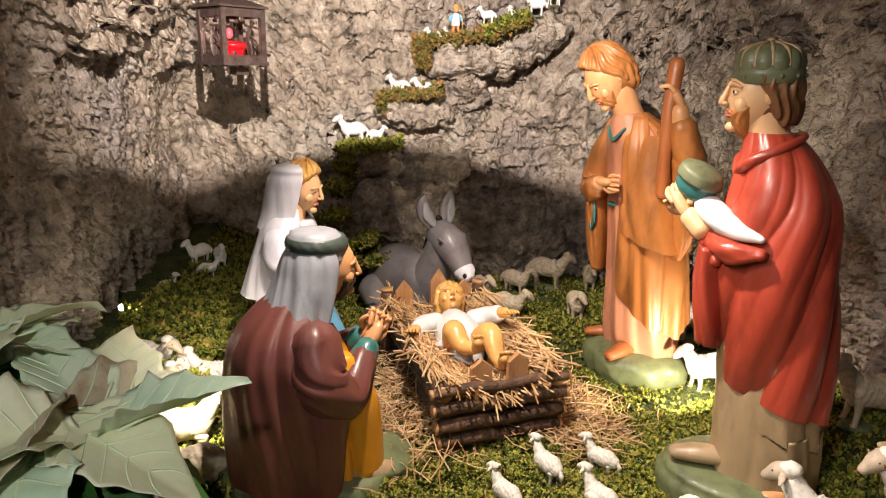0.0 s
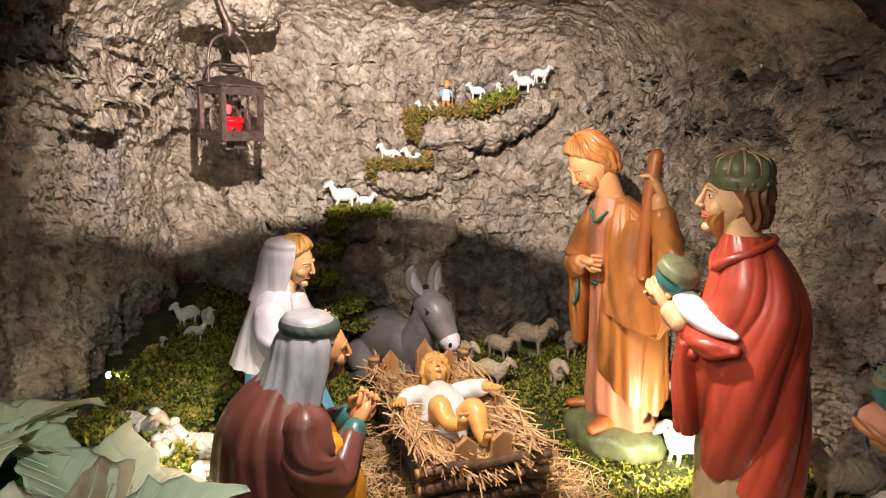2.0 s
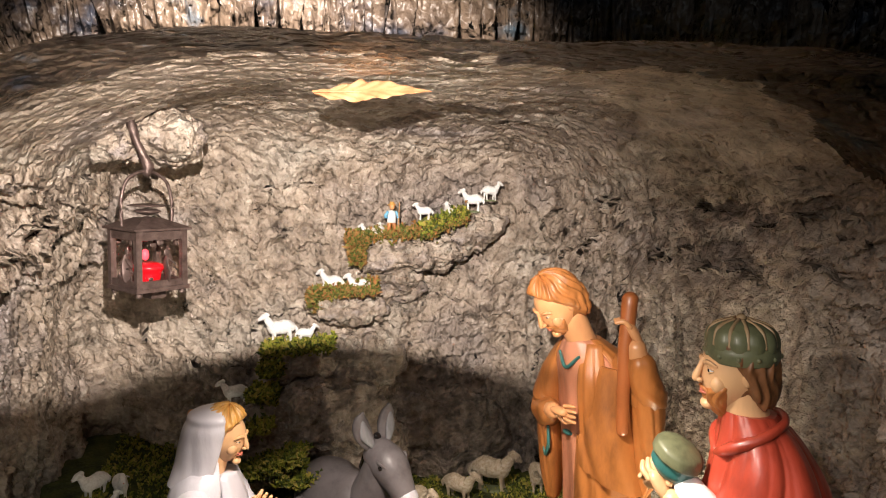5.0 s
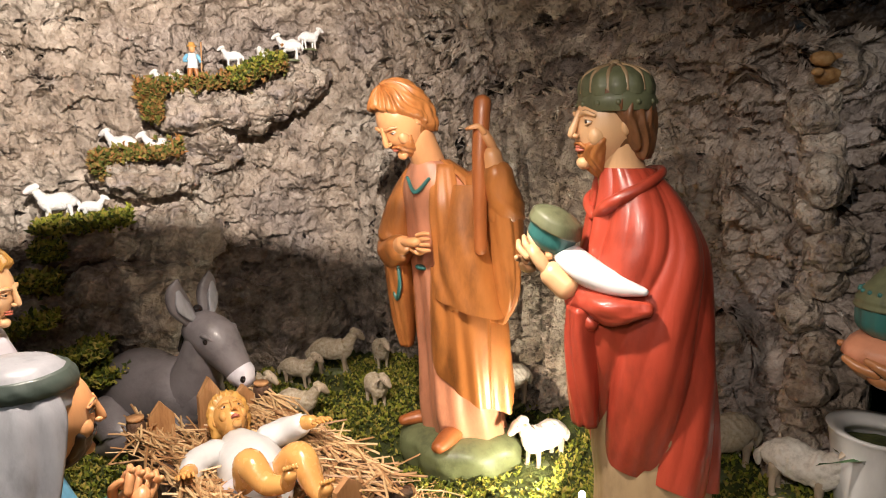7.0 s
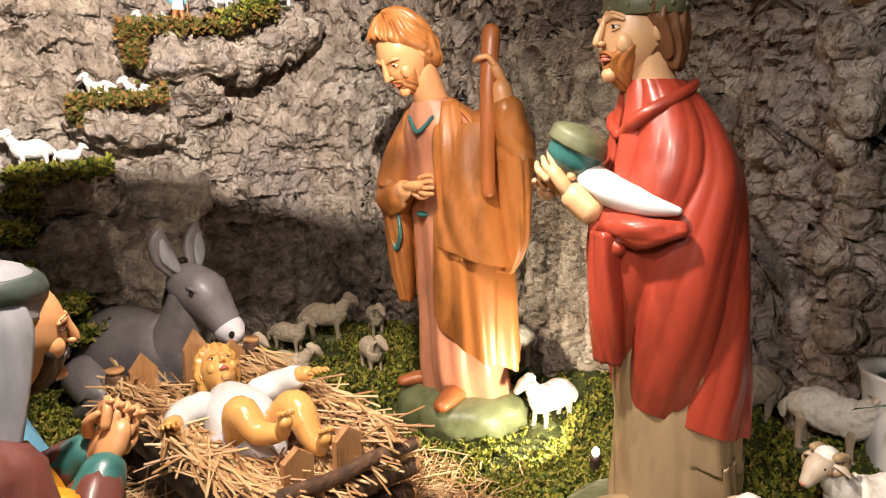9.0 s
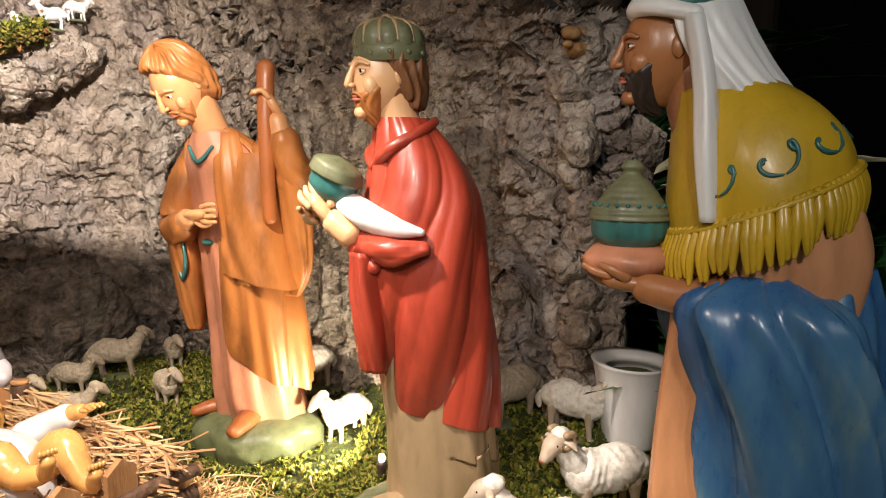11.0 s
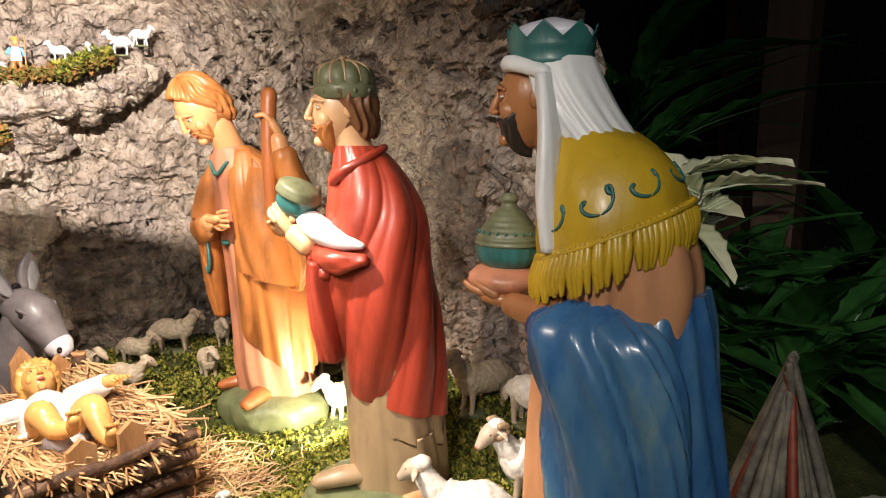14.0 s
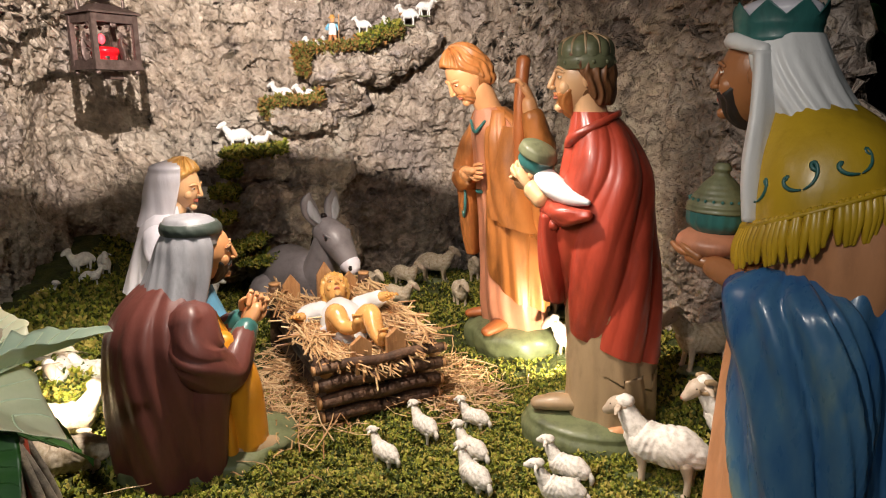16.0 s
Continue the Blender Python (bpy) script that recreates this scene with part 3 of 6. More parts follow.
def build_joseph():
    sh = Shape()
    plinth(sh, 0.02, 0.0, 0.105, 0.12, 0.060, BASE_GREEN, 3)
    shoe(sh, 0.088, 0.030, 0.060, 6, 0.066, STAFF_WOOD)
    shoe(sh, 0.058, -0.072, 0.062, -40, 0.058, STAFF_WOOD)
    sh.loft([(0.0, 0, 0.04, 0.074, 0.088), (0.01, 0, 0.10, 0.074, 0.084), (0.01, 0, 0.22, 0.070, 0.078), (0.010, 0, 0.36, 0.066, 0.078), (0.015, -0.004, 0.48, 0.062, 0.082), (0.03, -0.010, 0.55, 0.050, 0.068), (0.045, -0.014, 0.59, 0.030, 0.034)], TUNIC, ripple(6, 0.11, 4, 0.2, 0.7, 0.8), 110, 80)
    sh.loft([(-0.012, 0, 0.13, 0.082, 0.096), (-0.008, 0, 0.24, 0.080, 0.094), (0.0, 0, 0.40, 0.076, 0.092), (0.008, -0.004, 0.50, 0.070, 0.094), (0.024, -0.010, 0.56, 0.056, 0.076), (0.040, -0.014, 0.592, 0.032, 0.038)], OCHRE, ripple(7, 0.08, 9, 0.15, 0.7, 0.6), 110, 70, span=(radians(66), radians(312)), thick=0.008)
    # front hanging edge of the mantle
    sh.loft([(0.062, 0.045, 0.32, 0.020, 0.028, 30), (0.066, 0.040, 0.42, 0.018, 0.028, 30), (0.068, 0.036, 0.52, 0.016, 0.026, 30), (0.05, 0.022, 0.585, 0.010, 0.018, 30)], OCHRE, ripple(4, 0.14, 12, 0.2), 36, 30)
    # mantle swept over the left hip, two layers with slanting hems
    st = len(sh.v)
    sh.loft([(0.022, 0.040, 0.165, 0.066, 0.082), (0.020, 0.036, 0.24, 0.068, 0.082), (0.018, 0.030, 0.33, 0.066, 0.078), (0.020, 0.02, 0.40, 0.056, 0.066)], OCHRE, ripple(5, 0.10, 14, -0.5, 0.7), 80, 40, span=(radians(-28), radians(125)), thick=0.008)
    bent(sh, st, lambda v: np.stack([v[:, 0], v[:, 1], v[:, 2] + 0.55 * (0.05 - v[:, 1]) * np.clip((0.40 - v[:, 2]) / 0.2, 0, 1)], 1))
    st = len(sh.v)
    sh.loft([(0.030, 0.050, 0.335, 0.066, 0.090), (0.028, 0.048, 0.40, 0.062, 0.084), (0.030, 0.052, 0.48, 0.050, 0.066), (0.034, 0.070, 0.55, 0.030, 0.040)], OCHRE, ripple(4, 0.09, 15, 0.6, 0.7), 80, 44, span=(radians(-20), radians(140)), thick=0.008)
    bent(sh, st, lambda v: np.stack([v[:, 0], v[:, 1], v[:, 2] + 0.25 * (0.06 - v[:, 1]) * np.clip((0.45 - v[:, 2]) / 0.12, 0, 1)], 1))
    # right arm across the breast, with a long hanging sleeve
    sh.tube([(0.015, -0.070, 0.545), (0.035, -0.098, 0.48), (0.055, -0.102, 0.415), (0.090, -0.060, 0.428)], [0.034, 0.036, 0.036, 0.025], OCHRE, 28, 30, fold=ripple(4, 0.08, 21, 0.6))
    sh.loft([(0.050, -0.098, 0.225, 0.040, 0.014, 35), (0.050, -0.100, 0.26, 0.042, 0.020, 35), (0.050, -0.100, 0.34, 0.040, 0.024, 35), (0.055, -0.096, 0.42, 0.034, 0.026, 35)], OCHRE, ripple(3, 0.16, 22, 0.3), 44, 30)
    sh.tube([(0.086, -0.062, 0.428), (0.100, -0.036, 0.440)], [0.020, 0.016], SKIN, 12)
    sh.hand((0.104, -0.014, 0.446), (0.05, 1, 0.10), (1, -0.1, 0.1), 0.036, SKIN, 0.2)
    # left arm raised to the staff, its sleeve falling in a long triangle
    sh.tube([(0.008, 0.068, 0.548), (0.005, 0.105, 0.510), (0.02, 0.132, 0.505), (0.042, 0.132, 0.575)], [0.036, 0.036, 0.034, 0.026], OCHRE, 28, 30, fold=ripple(4, 0.08, 24, 0.6))
    sh.loft([(0.020, 0.100, 0.300, 0.030, 0.012, 70), (0.018, 0.104, 0.345, 0.058, 0.020, 70), (0.016, 0.112, 0.42, 0.058, 0.026, 72), (0.022, 0.122, 0.49, 0.048, 0.028, 74), (0.038, 0.130, 0.565, 0.028, 0.023, 76)], OCHRE, ripple(4, 0.13, 26, 0.45, 0.8), 60, 50)
    sh.tube([(0.042, 0.130, 0.565), (0.046, 0.124, 0.605)], [0.021, 0.017], SKIN, 12)
    sh.hand((0.048, 0.120, 0.625), (0.35, -0.4, 0.8), (-0.6, 0.6, 0.2), 0.038, SKIN, 0.9)
    sh.tube([(0.068, 0.112, 0.44), (0.060, 0.110, 0.57), (0.048, 0.106, 0.690)], [0.011, 0.013, 0.015], STAFF_WOOD, 14)
    sh.tube([(0.082, -0.036, 0.560), (0.090, -0.012, 0.535), (0.080, 0.014, 0.560)], [0.003, 0.004, 0.003], TEAL, 6)
    sh.tube([(0.080, -0.075, 0.40), (0.092, -0.064, 0.355), (0.086, -0.080, 0.325), (0.072, -0.108, 0.38)], [0.003, 0.004, 0.004, 0.003], TEAL, 6)
    sh.ball((0.080, -0.018, 0.395), (0.006, 0.014, 0.006), TEAL, 8, 6)
    sh.tube([(0.038, -0.012, 0.57), (0.072, -0.020, 0.64)], [0.030, 0.028], SKIN, 16)
    head(sh, (0.098, -0.028, 0.660), 0.112, -10, 42, SKIN, HAIR, HAIR, 15, 0.55, seed=5)

    def stance(v):
        v = v.copy()
        v[:, 0] += np.interp(v[:, 2], [0, 0.15, 0.40, 0.60], [-0.055, -0.045, -0.015, 0.0])
        return v

    bent(sh, 0, stance)
    return sh.thing("joseph_statue", pose(0.497, 1.548, 0.018, 0, 0, 209), "painted plaster bearded figure in ochre robe holding a staff", "statue")


def build_red_king():
    sh = Shape()
    shoe(sh, -0.055, 0.060, 0.056, 20, 0.060, SKIN)
    sh.loft([(-0.020, 0, 0.045, 0.078, 0.070), (-0.022, 0, 0.12, 0.078, 0.074), (-0.024, 0, 0.22, 0.078, 0.074), (-0.024, 0, 0.30, 0.070, 0.07)], BEIGE, ripple(5, 0.11, 31, 0.25, 0.7, 0.5), 100, 56)

    def drape(th, t):
        # long folds that fall from the throat across the arm and back
        a = th + 1.5 * (1 - t) ** 1.2
        ridge = np.abs(np.sin(3.5 * a + 0.6 * np.sin(2 * th + 0.5))) ** 0.75
        fine = np.abs(np.sin(7.0 * a + 1.2)) ** 0.8
        big = 0.82 + 0.18 * np.sin(2 * th + 4 * t)
        return 1 + (0.19 * (1 - t) ** 0.40 * big + 0.035) * (ridge - 0.62) + 0.025 * (fine - 0.6)

    sh.loft([(-0.030, 0.0, 0.205, 0.080, 0.078), (-0.026, 0, 0.26, 0.085, 0.083), (-0.020, 0, 0.35, 0.088, 0.088), (-0.017, 0, 0.42, 0.086, 0.087), (-0.020, 0, 0.49, 0.074, 0.081), (-0.018, 0, 0.53, 0.060, 0.068), (-0.012, 0, 0.562, 0.045, 0.050), (-0.006, 0, 0.580, 0.034, 0.036)], RED, drape, 190, 110, span=(radians(12), radians(348)), thick=0.008)
    # folded edge over the left forearm, white lining, sleeve end
    sh.tube([(0.066, 0.036, 0.428), (0.048, 0.074, 0.424), (0.005, 0.094, 0.428)], [0.017, 0.018, 0.008], RED, 18, 22, fold=ripple(3, 0.2, 36, 0.8))
    sh.tube([(0.078, 0.030, 0.425), (0.062, 0.058, 0.402)], [0.012, 0.010], RED, 12)
    sh.loft([(0.070, 0.030, 0.26, 0.016, 0.024, -35), (0.068, 0.034, 0.33, 0.020, 0.028, -35), (0.066, 0.038, 0.42, 0.018, 0.026, -35)], RED, ripple(3, 0.16, 39, 0.4), 40, 30)
    sh.tube([(0.080, 0.018, 0.474), (0.060, 0.046, 0.460), (0.032, 0.072, 0.450), (0.008, 0.086, 0.446)], [0.022, 0.024, 0.017, 0.007], WHITE, 18, 26, flat=0.7, fold=ripple(3, 0.06, 40, 0.5))
    sh.tube([(0.084, 0.030, 0.440), (0.104, 0.020, 0.456)], [0.018, 0.016], SKIN_PALE, 12)
    sh.hand((0.114, 0.014, 0.468), (0.55, -0.25, 0.8), (0.5, 0.8, 0.0), 0.037, SKIN_PALE, 0.7)
    sh.hand((0.108, -0.030, 0.462), (0.75, 0.35, 0.6), (0.2, -0.9, 0.2), 0.037, SKIN_PALE, 0.6)
    # the round box in his hands
    st = len(sh.v)
    sh.loft([(0, 0, -0.024, 0.024, 0.024), (0, 0, -0.018, 0.029, 0.029), (0, 0, 0.0, 0.031, 0.031), (0, 0, 0.004, 0.033, 0.033)], TEAL, None, 32, 14)
    sh.loft([(0, 0, 0.002, 0.034, 0.034), (0, 0, 0.010, 0.033, 0.033), (0, 0, 0.022, 0.024, 0.024), (0, 0, 0.028, 0.005, 0.005)], GREEN_HAT, ripple(10, 0.02, 2), 40, 14)
    sh.turned(st, pose(0.094, 0.004, 0.506, -14, -22, 0))
    # rolled collar
    sh.tube([(0.040, 0.010, 0.522), (0.032, 0.040, 0.538), (-0.010, 0.050, 0.560), (-0.044, 0.026, 0.576), (-0.046, -0.02, 0.576), (-0.015, -0.048, 0.560), (0.032, -0.040, 0.538), (0.041, 0.0, 0.521)], [0.006, 0.008, 0.007, 0.005, 0.005, 0.007, 0.008, 0.006], RED, 16, 44, fold=ripple(3, 0.10, 44, 1.0))
    sh.tube([(-0.006, 0, 0.545), (0.000, 0, 0.585), (0.004, 0, 0.625)], [0.036, 0.030, 0.030], SKIN_PALE, 18)
    head(sh, (0.012, 0, 0.628), 0.106, 8, 2, SKIN_PALE, HAIR_BROWN, HAIR, 17, 0.30, seed=7)
    # ribbed cap with a studded band
    st = len(sh.v)
    sh.loft([(0, 0, 0.0, 0.046, 0.045), (0, 0, 0.008, 0.049, 0.047), (0, 0, 0.018, 0.048, 0.046), (0, 0, 0.022, 0.045, 0.044)], GREEN_HAT, None, 48, 16)
    sh.loft([(0, 0, 0.018, 0.046, 0.044), (0, 0, 0.032, 0.046, 0.044), (0, 0, 0.046, 0.036, 0.034), (0, 0, 0.053, 0.018, 0.018), (0, 0, 0.055, 0.006, 0.006)], GREEN_HAT, lambda th, t: 1 + 0.07 * np.abs(np.sin(6 * th)) - 0.02, 84, 30)
    for k in range(12):
        a = 2 * math.pi * k / 12
        sh.tube([(0.045 * math.cos(a), 0.043 * math.sin(a), 0.024), (0.040 * math.cos(a), 0.038 * math.sin(a), 0.042), (0.012 * math.cos(a), 0.012 * math.sin(a), 0.055)], [0.0024, 0.003, 0.0025], BEIGE, 6)
        sh.ball((0.0485 * math.cos(a + 0.26), 0.0465 * math.sin(a + 0.26), 0.010), (0.0035, 0.0035, 0.0035), GREEN_HAT, 8, 6)
    sh.ball((0, 0, 0.057), (0.007, 0.007, 0.005), BEIGE, 10, 8)
    sh.turned(st, pose(0.004, 0, 0.645, 0, 2, 0) @ Matrix.Scale(0.97, 4))

    def stance(v):
        # leans forward from the heels; the hem trails behind
        v = v.copy()
        z = v[:, 2] * 1.055
        v[:, 0] += np.interp(z, [0, 0.12, 0.26, 0.40, 0.52, 0.62, 0.75], [-0.045, -0.042, -0.028, -0.012, -0.008, 0.006, 0.012])
        low = np.clip((0.34 - z) / 0.16, 0, 1) * (z > 0.165)
        v[:, 2] = z + low * np.interp(v[:, 0], [-0.16, -0.02, 0.06], [-0.050, 0.005, 0.030])
        return v

    bent(sh, 0, stance)
    # rounded foot plate like rolled turf, and a toe
    sh.loft([(-0.03, 0.005, -0.015, 0.110, 0.095), (-0.03, 0.005, 0.02, 0.122, 0.105), (-0.03, 0.005, 0.05, 0.116, 0.098), (-0.032, 0.005, 0.068, 0.085, 0.075), (-0.032, 0.005, 0.074, 0.03, 0.03)], BASE_GREEN, lambda th, t: 1 + 0.018 * np.abs(np.sin(14 * th + 3 * t)) + 0.03 * np.sin(3 * th + 1), 120, 22)
    shoe(sh, 0.030, 0.030, 0.082, 0, 0.066, BEIGE)
    return sh.thing("red_king_statue", pose(0.558, 1.115, 0.0, 0, 0, 162), "painted plaster king in glossy red cape and ribbed green cap", "statue")


def build_blue_king():
    sh = Shape()
    plinth(sh, -0.06, 0.0, 0.15, 0.11, 0.04, BASE_GREEN, 12)
    shoe(sh, 0.055, 0.050, 0.040, 5, 0.075, STAFF_WOOD)
    shoe(sh, 0.02, -0.05, 0.040, 0, 0.07, STAFF_WOOD)
    sh.loft([(-0.045, 0, 0.035, 0.072, 0.072), (-0.040, 0, 0.15, 0.066, 0.072), (-0.040, 0, 0.30, 0.062, 0.072), (-0.070, 0, 0.42, 0.082, 0.092), (-0.074, 0, 0.49, 0.082, 0.098), (-0.062, 0, 0.54, 0.070, 0.088), (-0.035, 0, 0.58, 0.044, 0.062), (-0.015, 0, 0.615, 0.03, 0.034)], PEACH, ripple(6, 0.12, 51, 0.12, 0.7, 0.5), 100, 76)
    sh.loft([(-0.104, 0.0, 0.02, 0.100, 0.084), (-0.102, 0, 0.12, 0.100, 0.088), (-0.094, 0.0, 0.26, 0.098, 0.092), (-0.090, 0.0, 0.38, 0.088, 0.092), (-0.096, 0.0, 0.43, 0.076, 0.086), (-0.104, 0, 0.462, 0.060, 0.072)], BLUE, ripple(6, 0.14, 53, 0.4, 0.75, 0.4), 120, 90, span=(radians(52), radians(312)), thick=0.009)
    # mantle gathered over the left forearm and hanging from it
    for s in (1, -1):
        sh.loft([(-0.100, s * 0.082, 0.10, 0.048, 0.034, -10 * s), (-0.090, s * 0.092, 0.22, 0.062, 0.042, -10 * s), (-0.080, s * 0.097, 0.33, 0.068, 0.045, -10 * s), (-0.062, s * 0.096, 0.40, 0.068, 0.044, -10 * s), (-0.050, s * 0.090, 0.436, 0.058, 0.036, -10 * s), (-0.048, s * 0.078, 0.458, 0.024, 0.018)], BLUE, ripple(5, 0.24, 55, 0.7, 0.75), 80, 60)
        sh.tube([(-0.03, s * 0.070, 0.438), (0.012, s * 0.052, 0.432), (0.045, s * 0.036, 0.436)], [0.022, 0.018, 0.015], SKIN_DARK, 14)
        sh.hand((0.058, s * 0.030, 0.440), (0.9, -s * 0.30, 0.08), (0, s * 0.4, -0.9), 0.040, SKIN_DARK, 0.3)
        sh.tube([(0.0, s * 0.050, 0.395), (0.012, s * 0.052, 0.41), (0.016, s * 0.046, 0.435)], [0.005, 0.006, 0.005], TEAL, 8)
    # cushion and covered censer
    st = len(sh.v)
    sh.loft([(0, 0, -0.030, 0.030, 0.034), (0, 0, -0.022, 0.042, 0.046), (0, 0, -0.010, 0.044, 0.048), (0, 0, 0.0, 0.034, 0.036)], TUNIC, ripple(4, 0.06, 60), 40, 14)
    sh.loft([(0, 0, -0.002, 0.024, 0.024), (0, 0, 0.006, 0.034, 0.034), (0, 0, 0.020, 0.038, 0.038), (0, 0, 0.028, 0.038, 0.038)], TEAL, lambda th, t: 1 + 0.025 * np.sin(16 * th), 64, 18)
    sh.loft([(0, 0, 0.026, 0.040, 0.040), (0, 0, 0.034, 0.039, 0.039), (0, 0, 0.048, 0.030, 0.030), (0, 0, 0.064, 0.018, 0.018), (0, 0, 0.073, 0.009, 0.009), (0, 0, 0.079, 0.011, 0.011), (0, 0, 0.086, 0.007, 0.007)], GREEN_HAT, lambda th, t: 1 + 0.012 * np.sin(60 * t), 40, 50)
    for k in range(22):
        a = 2 * math.pi * k / 22
        sh.ball((0.036 * math.cos(a), 0.036 * math.sin(a), 0.041), (0.0022, 0.0022, 0.0022), TEAL, 6, 5)
    sh.turned(st, pose(0.058, 0, 0.474))
    # fringed shawl with scrolls; it hangs lower in front
    st = len(sh.v)
    shawl = [(-0.062, 0, 0.480, 0.080, 0.106), (-0.055, 0, 0.52, 0.078, 0.104), (-0.042, 0, 0.565, 0.064, 0.090), (-0.026, 0, 0.600, 0.048, 0.068), (-0.010, 0, 0.628, 0.034, 0.044)]
    sh.loft(shawl, GOLD, lambda th, t: 1 + 0.012 * np.sin(5 * th + 4 * t), 96, 40, caps=(False, True))
    rng = random.Random(6)
    for k in range(84):
        a = 2 * math.pi * k / 84 + rng.uniform(-0.03, 0.03)
        d, e = rng.uniform(-0.006, 0.004), rng.uniform(-0.03, 0.06)
        pts = [(-0.060 + (0.080 + g) * math.cos(a + q), (0.106 + g) * math.sin(a + q), z) for g, q, z in ((0.0, 0, 0.498), (0.006, 0.3 * e, 0.474), (0.006, e, 0.452 + d))]
        sh.tube(pts, [0.004, 0.0052, 0.0025], GOLD, 6, 8)
    sh.tube([(-0.061 + 0.083 * math.cos(a), 0.109 * math.sin(a), 0.495) for a in np.linspace(0, 6.28, 25)], [0.003] * 25, GOLD, 6, 60)
    for a0, size in ((55, 0.9), (92, 1.1), (128, 1.0), (165, 0.9), (200, 1.0)):
        for s in (1, -1):
            pts = []
            for u in range(11):
                w = u / 10
                rr = 0.020 * size * (1 - 0.75 * w)
                ang = w * 5.0
                a = math.radians(a0) + s * (0.02 + w * 0.22 + rr * math.sin(ang) * 7.0)
                z = 0.522 + 0.012 * w + rr * (1 - math.cos(ang)) * 0.8 * (1 if s > 0 else 0.6)
                cx = np.interp(z, [0.48, 0.52, 0.565, 0.60], [-0.062, -0.055, -0.042, -0.026])
                rx = np.interp(z, [0.48, 0.52, 0.565, 0.60], [0.080, 0.078, 0.064, 0.048]) * 1.02
                ry = np.interp(z, [0.48, 0.52, 0.565, 0.60], [0.106, 0.104, 0.090, 0.068]) * 1.02
                pts.append((cx + rx * math.cos(a), ry * math.sin(a), z))
            sh.tube(pts, [0.0012] + [0.0019] * 9 + [0.001], TEAL, 6, 26)
    m = Matrix.Identity(4)
    m[2][0] = -0.42
    m[2][3] = 0.028 - 0.42 * 0.06
    sh.turned(st, m)
    sh.tube([(-0.012, 0, 0.59), (0.008, 0, 0.65)], [0.034, 0.031], SKIN_DARK, 16)
    head(sh, (0.028, 0, 0.664), 0.106, 0, 3, SKIN_DARK, HAIR_BLACK, HAIR_BLACK, 12, 0.2, cap=False, seed=9)
    # white veil over the head, falling on the back and in two lappets before the shoulders
    veil = ripple(9, 0.075, 63, 0.1, 0.8, 0.9)
    st = len(sh.v)
    sh.loft([(-0.046, 0, 0.598, 0.054, 0.062), (-0.034, 0, 0.618, 0.053, 0.060), (-0.014, 0, 0.648, 0.052, 0.054), (0.002, 0, 0.680, 0.050, 0.050), (0.010, 0, 0.708, 0.045, 0.043)], WHITE, veil, 90, 56, span=(radians(58), radians(302)), thick=0.006)
    for s in (1, -1):
        sh.loft([(-0.004, s * 0.078, 0.505, 0.012, 0.007, 60 * s), (0.0, s * 0.074, 0.56, 0.018, 0.010, 65 * s), (0.004, s * 0.060, 0.63, 0.018, 0.010, 75 * s), (0.014, s * 0.048, 0.69, 0.012, 0.009, 80 * s)], WHITE, ripple(3, 0.12, 66, 0.3), 28, 34)
    sh.tube([(0.012, -0.048, 0.690), (0.050, -0.028, 0.702), (0.062, 0, 0.704), (0.050, 0.028, 0.702), (0.012, 0.048, 0.690)], [0.008, 0.009, 0.009, 0.009, 0.008], WHITE, 12, 30, fold=ripple(3, 0.1, 68, 0.8))
    sh.loft([(0.014, 0, 0.700, 0.045, 0.043), (0.014, 0, 0.725, 0.044, 0.042), (0.014, 0, 0.744, 0.034, 0.032), (0.014, 0, 0.752, 0.006, 0.006)], VEIL, ripple(5, 0.03, 69), 48, 18)
    # crown
    n = 96
    th = np.linspace(0, 2 * math.pi, n, endpoint=False)
    tip = 0.62 + 0.38 * np.abs(((th * 8 / (2 * math.pi)) % 1) * 2 - 1)
    P = []
    for rr, top in ((0.050, 0), (0.0515, 0.05), (0.0505, 0.12), (0.0505, 0.36), (0.0520, 0.42), (0.0515, 0.48), (0.053, 0.94), (0.054, 1.0), (0.0515, 0.97), (0.0485, 0.4), (0.048, 0.0)):
        P.append(np.stack([0.014 + 0.92 * rr * np.cos(th), 0.90 * rr * np.sin(th), 0.700 + 0.044 * top * (tip if top > 0.9 else np.ones(n))], 1))
    sh.grid(np.array(P), TEAL, True)
    return sh.thing("blue_king_statue", pose(0.664, 0.754, 0.0, 0, 0, 131) @ Matrix.Diagonal((1, 0.88, 1, 1)), "painted plaster king in blue mantle with fringed yellow shawl", "statue")


